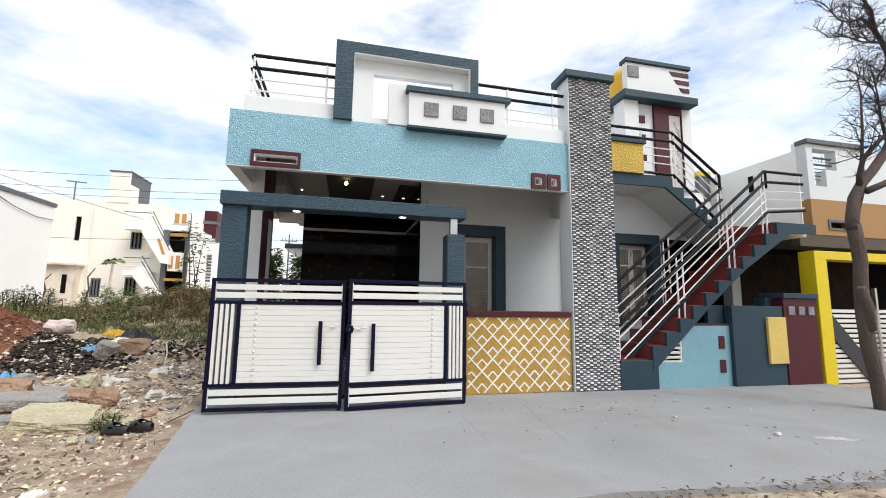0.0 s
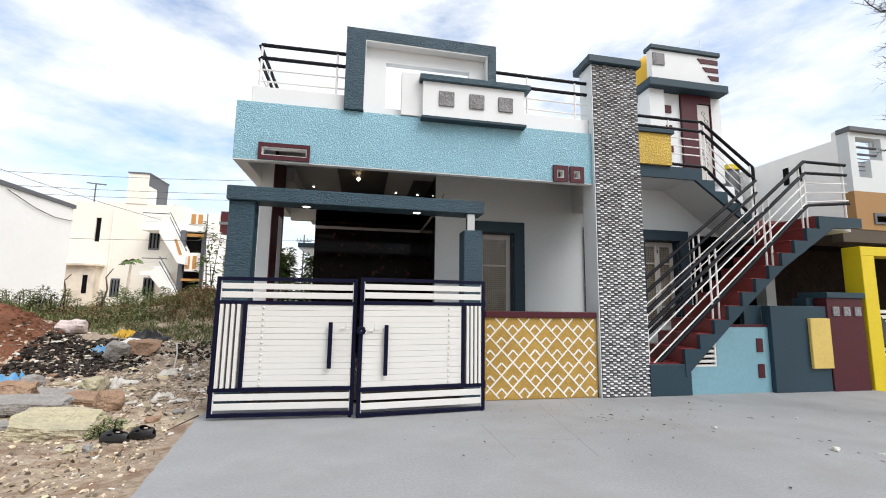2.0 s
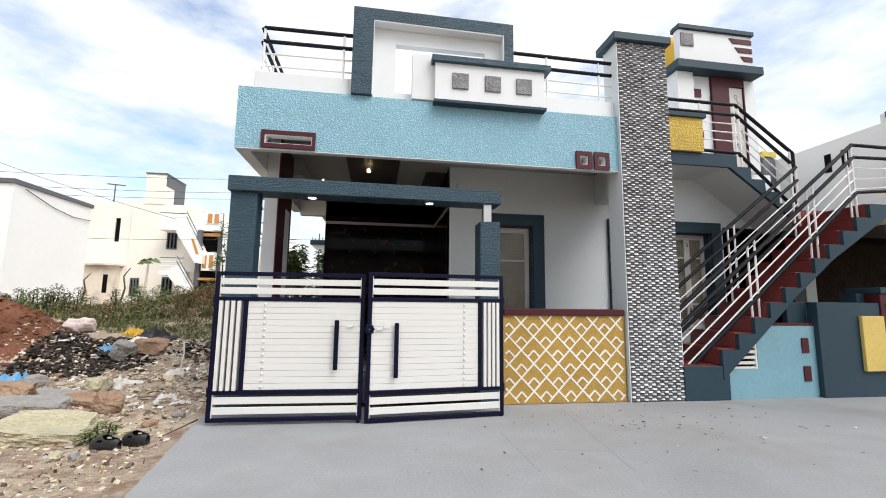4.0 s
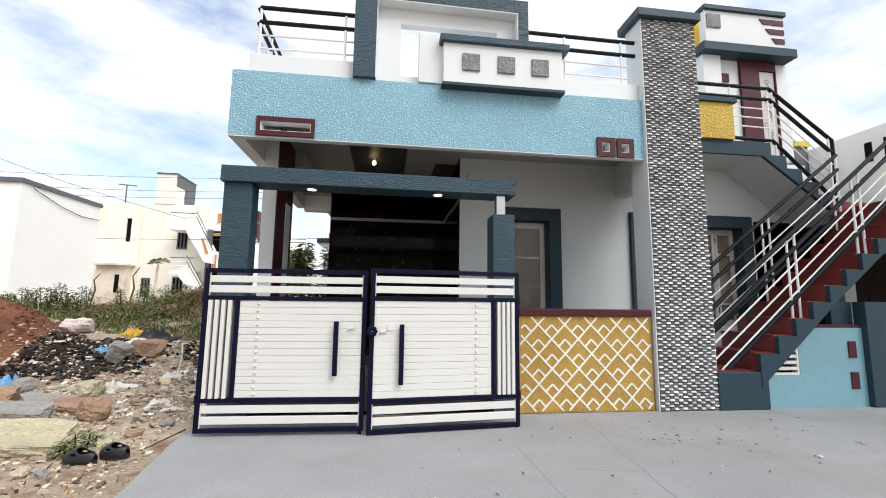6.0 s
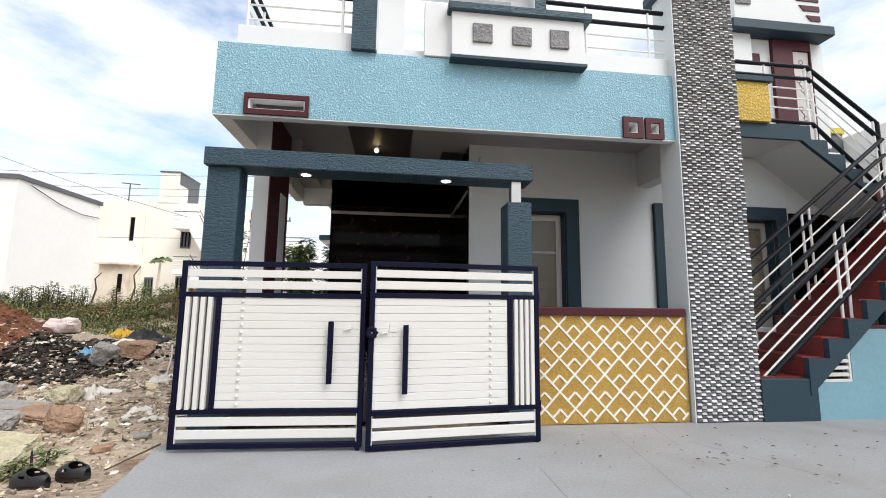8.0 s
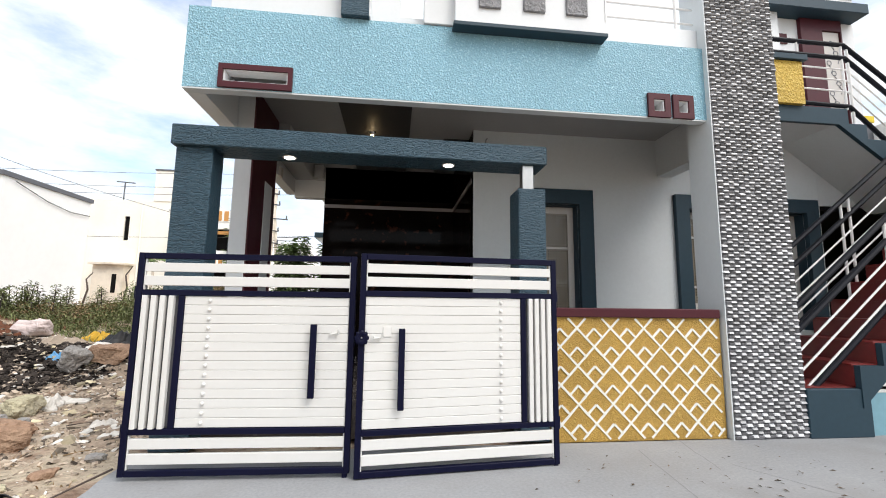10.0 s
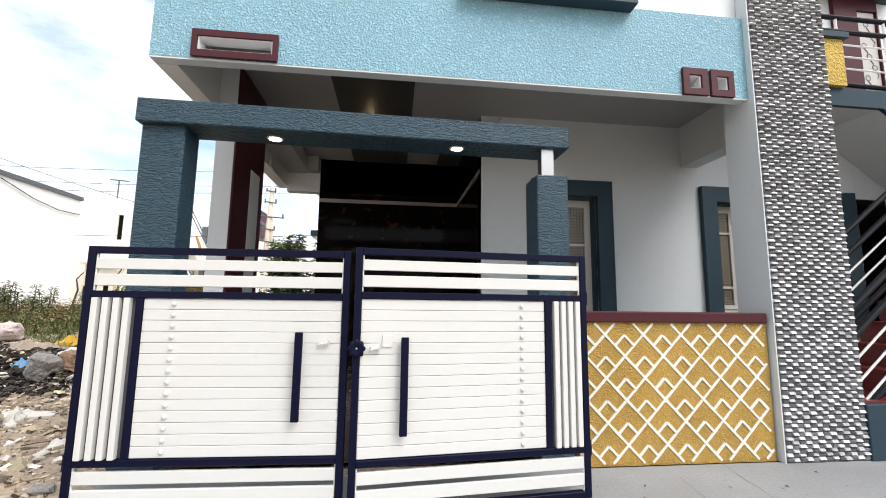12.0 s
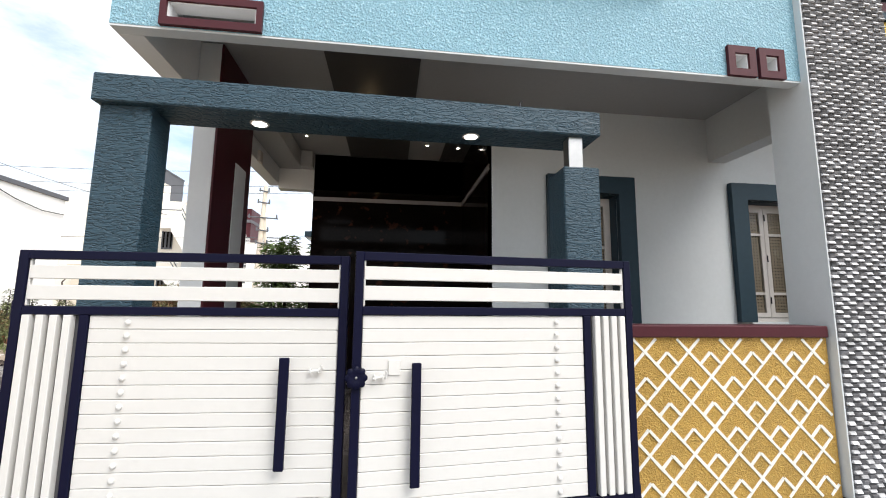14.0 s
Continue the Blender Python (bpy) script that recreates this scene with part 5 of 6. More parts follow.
# ---- rocks, rubbish and things on the plot ----
def rock(name, label, x, y, size, turn, material, seed, sink=0.25, lean=0, category="rock", group="", soft=0.10, wobble=0.16):
    bm = bmesh.new()
    bmesh.ops.create_cube(bm, size=1)
    bmesh.ops.subdivide_edges(bm, edges=bm.edges[:], cuts=9, use_grid_fill=True)
    off = Vector((seed * 7.3, seed * 3.1, seed * 1.7))
    for v in bm.verts:
        c = v.co
        k = 1 - soft * (max(0, abs(c.x) + abs(c.y) + abs(c.z) - 0.80))
        c *= k
        c += Vector((noise.noise(c * 1.6 + off), noise.noise(c * 1.6 + off + Vector((5, 5, 5))), noise.noise(c * 2.2 + off + Vector((9, 1, 4))))) * wobble
        c += Vector((noise.noise(c * 6 + off), noise.noise(c * 6 - off), noise.noise(c * 7 + off))) * 0.045
        c += Vector((noise.noise(c * 17 + off), noise.noise(c * 17 - off), noise.noise(c * 19 + off))) * 0.009
        v.co = Vector((c.x * size[0], c.y * size[1], c.z * size[2]))
    z = ground_height(x, y) + size[2] * (0.5 - sink)
    ob = solid(name, bm, material, label, category, group=group)
    ob.matrix_basis = pose(x, y, z, lean, lean * 0.6, turn)
    return ob


rock("stone_slab", "yellowish rough granite slab lying on dirt", -2.86, 5.72, (0.66, 0.46, 0.15), 14, ROCK_YELLOW, 1, -0.1, 13, "stone", "stone slabs", soft=0.05, wobble=0.055)
rock("stone_slab", "grey rough granite slab leaning on others", -3.60, 6.50, (0.66, 0.34, 0.13), 14, ROCK_GREY, 2, -0.2, 10, "stone", "stone slabs", soft=0.05, wobble=0.055)
rock("stone_slab", "dark grey granite slab lying flat", -3.85, 7.3, (0.66, 0.3, 0.13), -6, ROCK_GREY, 3, 0.1, 5, "stone", "stone slabs", soft=0.05, wobble=0.055)
rock("stone_slab", "brown grey slab half buried in dirt", -3.30, 7.0, (0.6, 0.28, 0.11), -14, ROCK_BROWN, 4, 0.1, 6, "stone", "stone slabs", soft=0.05, wobble=0.055)
rock("stone_slab", "grey slab under the yellow one", -3.25, 5.95, (0.5, 0.3, 0.1), 30, ROCK_GREY, 12, 0.2, 0, "stone", "stone slabs", soft=0.05, wobble=0.055)
rock("boulder", "reddish brown broken boulder", -2.86, 6.62, (0.27, 0.21, 0.22), 30, ROCK_BROWN, 5, 0.1, 8, soft=0.4, wobble=0.2)
rock("boulder", "brown rounded boulder beside slabs", -3.98, 6.72, (0.46, 0.4, 0.34), 20, ROCK_BROWN, 6, 0.1, 0, soft=0.3)
rock("boulder", "angular brown boulder on the rubbish heap", -4.02, 9.0, (0.34, 0.3, 0.34), 40, ROCK_GREY, 7, 0.2, 20, soft=0.5, wobble=0.3)
rock("boulder", "mossy yellow boulder on the rubbish heap", -3.68, 9.2, (0.46, 0.34, 0.28), 10, ROCK_BROWN, 8, 0.2, 15, soft=0.5, wobble=0.3)
rock("sack", "pale pink stuffed sack on the heap", -5.12, 9.75, (0.44, 0.32, 0.26), 10, PINK, 9, 0.05, 0, "sack", soft=0.5)
rock("boulder", "small grey stone near the slabs", -4.6, 8.0, (0.3, 0.24, 0.2), 60, ROCK_GREY, 10, 0.1, 0, soft=0.4)
rock("boulder", "pale stone near the slabs", -3.6, 7.7, (0.34, 0.26, 0.2), 80, ROCK_YELLOW, 11, 0.1, 0, soft=0.4)
for i in range(16):
    r_ = random.Random(100 + i)
    rock("small_stone", "small loose stone on bare dirt", r_.uniform(-4.6, -1.9), r_.uniform(4.0, 9.0), (r_.uniform(0.06, 0.16), r_.uniform(0.05, 0.12), r_.uniform(0.04, 0.09)), r_.uniform(0, 180), (ROCK_GREY, ROCK_BROWN, ROCK_YELLOW)[i % 3], 20 + i, 0.15, 0, "stone", "loose stones", 0.4)


def sheet(name, label, x, y, sx, sy, turn, material, seed, height=0.05, category="litter", group=""):
    """A crumpled sheet with thickness, lying on the dirt."""
    nx, ny = 14, 10
    bm = bmesh.new()
    off = Vector((seed * 3.7, seed * 5.1, 0))
    ca, sa = math.cos(radians(turn)), math.sin(radians(turn))
    rows = ([], [])
    for j in range(ny + 1):
        for i in range(nx + 1):
            u, v = i / nx - 0.5, j / ny - 0.5
            wob = 1 + 0.35 * noise.noise(Vector((math.atan2(v, u) * 1.3, seed, 2)))
            px, py = u * sx * wob, v * sy * wob
            wx, wy = x + px * ca - py * sa, y + px * sa + py * ca
            edge = 1 - max(abs(u), abs(v)) * 2
            h = height * (0.3 + abs(noise.noise(Vector((u * 4, v * 4, 0)) + off)) * 1.6 + 0.5 * abs(noise.noise(Vector((u * 11, v * 11, 3)) + off))) * (0.25 + 0.75 * min(1, edge * 2.5))
            z = ground_height(wx, wy) + h
            rows[0].append(bm.verts.new((wx, wy, z + 0.006)))
            rows[1].append(bm.verts.new((wx, wy, ground_height(wx, wy) - 0.01)))
    n = nx + 1
    for j in range(ny):
        for i in range(nx):
            a, b, c, d = j * n + i, j * n + i + 1, (j + 1) * n + i + 1, (j + 1) * n + i
            bm.faces.new([rows[0][q] for q in (a, b, c, d)])
            bm.faces.new([rows[1][q] for q in (d, c, b, a)])
    rim = [i for i in range(n)] + [j * n + nx for j in range(1, ny + 1)] + [ny * n + i for i in range(nx - 1, -1, -1)] + [j * n for j in range(ny - 1, 0, -1)]
    for k in range(len(rim)):
        a, b = rim[k], rim[(k + 1) % len(rim)]
        bm.faces.new((rows[0][a], rows[1][a], rows[1][b], rows[0][b]))
    return solid(name, bm, material, label, category, group=group)


sheet("plastic_sheet", "torn white plastic sheet on the dirt", -3.62, 8.05, 0.75, 0.16, 20, LITTER_WHITE, 1, 0.06, group="white litter")
sheet("plastic_sheet", "crumpled white plastic on the heap", -3.95, 9.5, 0.5, 0.24, 5, LITTER_WHITE, 2, 0.07, group="white litter")
sheet("plastic_sheet", "grey white crumpled bag on the heap", -4.6, 9.6, 0.5, 0.22, 15, RUBBLE, 3, 0.08, group="white litter")
sheet("plastic_bag", "crumpled blue plastic bag", -4.80, 8.0, 0.46, 0.24, 25, BLUE_PLASTIC, 4, 0.16)
sheet("plastic_bag", "small blue plastic scrap in the ash", -4.3, 9.1, 0.25, 0.12, 5, BLUE_PLASTIC, 5, 0.06)
sheet("cloth", "crumpled yellow cloth on the heap", -4.36, 10.0, 0.42, 0.2, 0, YELLOW_CLOTH, 6, 0.14)
sheet("plastic_sheet", "black plastic sheet on the heap", -3.92, 9.95, 0.6, 0.45, 0, BLACK_PLASTIC, 7, 0.15)
sheet("plastic_bag", "pale bag near the stones", -3.55, 7.95, 0.32, 0.22, 10, LITTER_WHITE, 8, 0.1, group="white litter")
sheet("paper_scrap", "white scrap on bare dirt", -1.95, 3.85, 0.14, 0.10, 70, LITTER_WHITE, 11, 0.03, group="white litter")
sheet("paper_scrap", "white scrap on bare dirt", -2.55, 7.3, 0.2, 0.1, 30, LITTER_WHITE, 12, 0.05, group="white litter")
sheet("paper_scrap", "white scrap on bare dirt", -2.2, 6.9, 0.24, 0.07, 15, LITTER_WHITE, 14, 0.03, group="white litter")
sheet("paper_scrap", "white scrap on the heap", -3.0, 8.6, 0.24, 0.14, 15, LITTER_WHITE, 15, 0.08, group="white litter")
solid("stick", tube([(-3.11, 9.1, 0.52), (-3.01, 8.9, 0.36), (-2.97, 8.7, 0.1)], 0.014, 0.01, 6), LITTER_WHITE, "pale bent stick standing in the heap", "stick")
solid("stick", tube([(-1.62, 5.92, 0.02), (-1.74, 5.45, 0.0)], 0.008, 0.005, 6), BARK, "dark stick lying by the apron edge", "stick")


def chips(name, label, material, zones, seed):
    """Many small broken pieces joined into one mesh; zones: (count, x0, x1, y0, y1, smallest, largest, flatness)."""
    r_ = random.Random(seed)
    verts, faces = [], []
    for count, x0, x1, y0, y1, s0, s1, flat in zones:
        for _ in range(count):
            x, y = r_.uniform(x0, x1), r_.uniform(y0, y1)
            if x > -1.75 + 0.14 * (5.8 - y) and y > 2.9:
                continue
            s = s0 + (s1 - s0) * r_.random() ** 2.5
            turn = Euler((r_.uniform(-0.5, 0.5), r_.uniform(-0.5, 0.5), r_.uniform(0, 6.3))).to_matrix()
            h = s * r_.uniform(0.3, 1) * flat
            c = Vector((x, y, ground_height(x, y) + h * 0.3))
            b = len(verts)
            dims = Vector((s * r_.uniform(0.6, 1.4), s * r_.uniform(0.4, 1), h))
            for k in range(8):
                p = Vector(((k & 1) - 0.5, ((k >> 1) & 1) - 0.5, ((k >> 2) & 1) - 0.5))
                sh = 0.7 if k > 3 else 1.0
                p = Vector((p.x * dims.x * sh * r_.uniform(0.6, 1.2), p.y * dims.y * sh * r_.uniform(0.6, 1.2), p.z * dims.z * r_.uniform(0.7, 1.2)))
                verts.append(c + turn @ p)
            for f in ((0, 1, 3, 2), (4, 6, 7, 5), (0, 4, 5, 1), (2, 3, 7, 6), (0, 2, 6, 4), (1, 5, 7, 3)):
                faces.append([b + q for q in f])
    me = bpy.data.meshes.new(name)
    me.from_pydata(verts, [], faces)
    me.materials.append(material)
    tagged(new(name, me), label, "rubble", kind="stuff")


chips("rubble", "scattered stone chips and building rubble", RUBBLE, [
    (2600, -4.2, -1.4, 2.6, 6.5, 0.008, 0.055, 0.6), (3000, -5.6, -1.7, 6.5, 8.6, 0.008, 0.07, 0.5), (2600, -5.7, -1.8, 8.3, 10.4, 0.01, 0.08, 0.5),
    (900, -2.9, -1.7, 6.2, 11.0, 0.01, 0.08, 0.5), (200, -5, -1.8, 10.2, 11.2, 0.02, 0.10, 0.5), (350, -5.4, -3.2, 8.3, 9.9, 0.02, 0.10, 0.4)], 11)
chips("ash_heap", "burnt black rubbish on the heap", ASH, [(5200, -5.3, -4.0, 8.35, 9.6, 0.008, 0.10, 0.4), (1800, -4.3, -3.5, 8.6, 9.6, 0.008, 0.09, 0.4), (900, -3.4, -2.0, 9.2, 10.2, 0.01, 0.09, 0.5)], 12)
chips("litter", "small white scraps of litter", LITTER_WHITE, [(320, -4.2, -1.4, 2.6, 6.8, 0.01, 0.08, 0.3), (620, -5.2, -1.8, 6.8, 10.2, 0.015, 0.12, 0.3), (260, -5.4, -2.2, 8.6, 10.2, 0.03, 0.15, 0.25)], 13)
chips("soil_clods", "loose clods of red soil on the heap", RED_SOIL, [(1500, -8.5, -5.2, 8.0, 11.2, 0.01, 0.11, 0.7), (300, -5.6, -2.4, 12.0, 14.6, 0.02, 0.1, 0.6)], 15)
chips("plaster_chips", "pale yellow broken plaster chips on dirt", PLASTER_CHIP, [(420, -2.3, -1.2, 3.2, 5.2, 0.006, 0.045, 0.4), (360, -4.0, -1.8, 3.4, 6.0, 0.006, 0.06, 0.45), (150, -5.2, -2.0, 6.5, 10.0, 0.02, 0.15, 0.4)], 14)


def clog(m):
    """A rubber clog: sole, insole and one domed upper with a foot opening and a side slot; toe towards -x."""
    t = thing("rubber_clog", "worn black rubber clog on the dirt", "shoe", "pair of clogs", m=m)
    half = lambda u: 0.054 * (math.sin(math.pi * min(1, max(0, (u + 0.05) / 1.10))) ** 0.42) * (1.08 - 0.22 * u)
    N, M = 80, 56
    ring = [(u, q) for q in (1, -1) for u in ([i / N for i in range(N + 1)] if q == 1 else [1 - i / N for i in range(N + 1)])]
    bm = bmesh.new()
    lo = [bm.verts.new((-0.14 + 0.28 * u, q * half(u), 0.0)) for u, q in ring]
    hi = [bm.verts.new((-0.14 + 0.28 * u, q * half(u) * 1.05, 0.026)) for u, q in ring]
    n = len(ring)
    for i in range(n):
        bm.faces.new((lo[i], lo[(i + 1) % n], hi[(i + 1) % n], hi[i]))
    bm.faces.new(hi)
    bm.faces.new(list(reversed(lo)))
    part("sole", bm, RUBBER, t, "black rubber sole")
    bm = bmesh.new()
    bm.faces.new([bm.verts.new((-0.13 + 0.26 * u, q * half(u) * 0.9, 0.0285)) for u, q in ring])
    part("insole", bm, INSOLE, t, "worn grey insole")
    bm = bmesh.new()
    grid = []
    for i in range(N + 1):
        u = i / N
        h = 0.045 + 0.062 * math.sin(math.pi * min(1.0, 0.02 + u * 0.92)) ** 0.8
        w = half(u) * 1.06
        grid.append([bm.verts.new((-0.14 + 0.28 * u, w * math.copysign(abs(math.cos(math.pi * k / M)) ** 0.8, math.cos(math.pi * k / M)), 0.02 + h * max(0.0, math.sin(math.pi * k / M)) ** 0.75)) for k in range(M + 1)])
    for i in range(N):
        for k in range(M):
            u, v = (i + 0.5) / N, math.cos(math.pi * (k + 0.5) / M)
            if ((u - 0.66) / 0.25) ** 2 + (v / 0.8) ** 2 < 1 or (abs(abs(v) - 0.86) < 0.06 and 0.34 < u < 0.52):
                continue
            bm.faces.new((grid[i][k], grid[i + 1][k], grid[i + 1][k + 1], grid[i][k + 1]))
    up = part("upper", bm, RUBBER, t, "black roofed upper", True)
    so = up.modifiers.new("thickness", "SOLIDIFY")
    so.thickness = 0.006
    return t


first = clog(pose(-2.13, 5.30, ground_height(-2.13, 5.30) + 0.012, 0, 2, -13) @ Matrix.Diagonal((0.92, 1.1, 0.95, 1)))
copy_thing(first, pose(-1.955, 5.44, ground_height(-1.955, 5.44) + 0.012, 0, -2, -16) @ Matrix.Diagonal((0.92, 1.1, 0.95, 1)))


# ---- plants ----
def blades(name, label, material, zones, seed):
    """Grass and weeds: tufts of bent blades, joined."""
    r_ = random.Random(seed)
    verts, faces = [], []
    for count, x0, x1, y0, y1, h0, h1, per in zones:
        for _ in range(count):
            x, y = r_.uniform(x0, x1), r_.uniform(y0, y1)
            if noise.noise(Vector((x * 0.7, y * 0.7, seed))) < -0.22:
                continue
            g = ground_height(x, y)
            for k in range(per):
                a = r_.uniform(0, 6.28)
                h = r_.uniform(h0, h1)
                lean = r_.uniform(0.2, 1.3) * h
                w = r_.uniform(0.004, 0.010) * (1 + h)
                p0 = Vector((x + r_.uniform(-0.1, 0.1), y + r_.uniform(-0.1, 0.1), g - 0.02))
                d = Vector((math.cos(a), math.sin(a), 0))
                s = Vector((-d.y, d.x, 0)) * w
                p1 = p0 + d * lean * 0.35 + Vector((0, 0, h * 0.65))
                p2 = p0 + d * lean + Vector((0, 0, h))
                b = len(verts)
                verts += [p0 - s, p0 + s, p1 + s * 0.8, p1 - s * 0.8, p2]
                faces += [(b, b + 1, b + 2, b + 3), (b + 3, b + 2, b + 4)]
    me = bpy.data.meshes.new(name)
    me.from_pydata(verts, [], faces)
    me.materials.append(material)
    tagged(new(name, me), label, "grass", kind="stuff")


blades("weeds", "green and olive weeds on the bank", LEAF, [(1300, -9, -1.9, 9.9, 12.6, 0.03, 0.13, 11), (900, -13, -1.9, 10.9, 15.5, 0.04, 0.16, 12), (500, -16, -1.9, 15, 20, 0.1, 0.32, 12)], 21)
blades("dry_weeds", "dry brown weeds on the bank", LEAF_DRY, [(900, -13, -1.9, 10.9, 16, 0.04, 0.16, 9), (1500, -5.6, -2.0, 11.4, 15.2, 0.04, 0.15, 9), (60, -4.4, -1.6, 3.0, 8.0, 0.02, 0.07, 6)], 22)


def leafy(verts, faces, r_, x, y, z, h, spread, leaf, n):
    """Leaves round an upright stalk."""
    for k in range(n):
        t = r_.random() ** 0.8
        a = r_.uniform(0, 6.28)
        rr = spread * (1 - 0.75 * t) * r_.uniform(0.2, 1)
        p = Vector((x + rr * math.cos(a), y + rr * math.sin(a), z + h * t + r_.uniform(-0.04, 0.04)))
        d = Vector((math.cos(a), math.sin(a), r_.uniform(-0.5, 0.7))).normalized()
        s = d.cross(Vector((0, 0, 1))).normalized()
        L_ = leaf * r_.uniform(0.6, 1.3)
        b = len(verts)
        verts += [p, p + d * L_ * 0.5 + s * L_ * 0.22, p + d * L_ + Vector((0, 0, -0.25 * L_)), p + d * L_ * 0.5 - s * L_ * 0.22]
        faces.append((b, b + 1, b + 2, b + 3))


def shrub(name, label, stalks, material, seed, category="shrub"):
    """stalks: (x, y, height, spread, leaf length, leaves)."""
    r_ = random.Random(seed)
    t = thing(name, label, category)
    verts, faces = [], []
    for x, y, h, spread, leaf, n in stalks:
        g = ground_height(x, y)
        bend = r_.uniform(-0.15, 0.15) * h
        part("stem", tube([(x, y, g - 0.05), (x + bend * 0.4, y, g + h * 0.5), (x + bend, y, g + h * 1.02)], 0.012 + 0.008 * h, 0.005, 5), TWIG, t)
        leafy(verts, faces, r_, x + bend * 0.6, y, g + h * 0.12, h * 0.92, spread, leaf, n)
    me = bpy.data.meshes.new("leaves")
    me.from_pydata(verts, [], faces)
    me.materials.append(material)
    lv = new("leaves", me)
    lv.parent = t
    lv["kind"] = "stuff"
    return t


def scrub(name, label, material, zones, seed):
    """Low leafy scrub: many small clumps of leaves, joined."""
    q = random.Random(seed)
    verts, faces = [], []
    for count, x0, x1, y0, y1, h0, h1, leaf in zones:
        for _ in range(count):
            x, y = q.uniform(x0, x1), q.uniform(y0, y1)
            if noise.noise(Vector((x * 0.6, y * 0.6, seed))) < -0.1:
                continue
            leafy(verts, faces, q, x, y, ground_height(x, y), q.uniform(h0, h1), q.uniform(0.15, 0.35), leaf, 46)
    me = bpy.data.meshes.new(name)
    me.from_pydata(verts, [], faces)
    me.materials.append(material)
    tagged(new(name, me), label, "scrub", kind="stuff")


scrub("scrub", "low olive green scrub on the bank", LEAF, [(420, -9, -1.9, 10.1, 12.6, 0.03, 0.14, 0.045), (900, -13, -1.9, 11.0, 16.0, 0.06, 0.30, 0.06), (160, -16, -2, 16, 20, 0.2, 0.5, 0.09)], 23)
scrub("dry_scrub", "low dry brown scrub on the bank", LEAF_DRY, [(480, -13, -1.9, 11.2, 16.0, 0.1, 0.36, 0.055), (220, -5.6, -1.9, 11.8, 15.4, 0.06, 0.2, 0.05)], 24)
r_ = random.Random(31)
for i in range(26):
    x = -12.5 + i * 0.26 + r_.uniform(-0.25, 0.25)
    y = r_.uniform(11.6, 15.5)
    shrub("tall_weed", "tall spiky green weed on the bank", [(x + r_.uniform(-0.3, 0.3), y + r_.uniform(-0.3, 0.3), r_.uniform(0.3, 0.75), 0.16, 0.085, 80) for _ in range(5)], LEAF, 40 + i, "weed")
shrub("bush", "leafy green bush before the far house", [(-7.6 + r_.uniform(-1.1, 1.1), 18 + r_.uniform(-0.6, 0.6), r_.uniform(0.5, 1.0), 0.4, 0.12, 130) for _ in range(6)], LEAF_TREE, 61)
shrub("bush", "leafy green bush before the far house", [(-6.6 + r_.uniform(-0.9, 0.9), 19 + r_.uniform(-0.6, 0.6), r_.uniform(0.5, 1.1), 0.4, 0.12, 140) for _ in range(6)], LEAF_TREE, 62)
shrub("bush", "leafy green bush behind the porch", [(-1.75 + r_.uniform(-0.5, 0.5), 13.2 + r_.uniform(-0.4, 0.4), r_.uniform(1.5, 2.65), 0.55, 0.16, 620) for _ in range(9)], LEAF_TREE, 63)
shrub("small_weed", "small green weed beside the stones", [(-2.38 + r_.uniform(-0.08, 0.08), 5.75 + r_.uniform(-0.06, 0.06), r_.uniform(0.07, 0.13), 0.10, 0.05, 32) for _ in range(4)], LEAF_TREE, 64, "weed")
shrub("small_weed", "low green weed near the slab", [(-2.3 + r_.uniform(-0.1, 0.1), 5.45, 0.08, 0.10, 0.05, 50) for _ in range(3)], LEAF, 65, "weed")
shrub("small_weed", "green weed patch on the dirt", [(-2.5 + r_.uniform(-0.3, 0.3), 3.7 + r_.uniform(-0.3, 0.3), 0.06, 0.12, 0.05, 60) for _ in range(6)], LEAF, 66, "weed")
shrub("tree", "slender tree with drooping leaves", [(-9.0 + r_.uniform(-0.3, 0.3), 29.0, r_.uniform(4.3, 5.2), 0.7, 0.38, 60) for _ in range(3)], LEAF_TREE, 67, "tree")


def papaya():
    t = thing("papaya_tree", "young papaya tree with thin trunk", "tree")
    x, y = -11.6, 25.0
    z = ground_height(x, y)
    part("trunk", tube([(x - 0.15, y, z - 0.1), (x - 0.05, y, z + 1.2), (x, y, 3.25)], 0.07, 0.05, 8), FAR_STAIN, t)
    verts, faces = [], []
    r_ = random.Random(9)
    for k in range(11):
        a = k * 2.4
        d = Vector((math.cos(a), math.sin(a), 0))
        tip = Vector((x, y, 3.25)) + d * 0.30 + Vector((0, 0, r_.uniform(-0.05, 0.2)))
        for j in range(7):
            b_ = a + (j - 3) * 0.45
            e = Vector((math.cos(b_), math.sin(b_), -0.7)) * 0.27
            s = Vector((-e.y, e.x, 0)) * 0.22
            n = len(verts)
            verts += [tip, tip + e * 0.5 + s, tip + e, tip + e * 0.5 - s]
            faces.append((n, n + 1, n + 2, n + 3))
    me = bpy.data.meshes.new("crown")
    me.from_pydata(verts, [], faces)
    me.materials.append(LEAF_TREE)
    c = new("crown", me)
    c.parent = t


papaya()
for x, y, h in ((-11.2, 22, 1.75), (-13.4, 23, 1.5)):
    solid("dead_stalk", tube([(x, y, ground_height(x, y) - 0.1), (x + 0.2, y, 1.2 + h * 0.3), (x + 0.1, y, 1.2 + h * 0.6), (x + 0.35, y, 0.9 + h)], 0.045, 0.02, 6), BARK, "bare dead stalk standing in weeds", "dead plant")


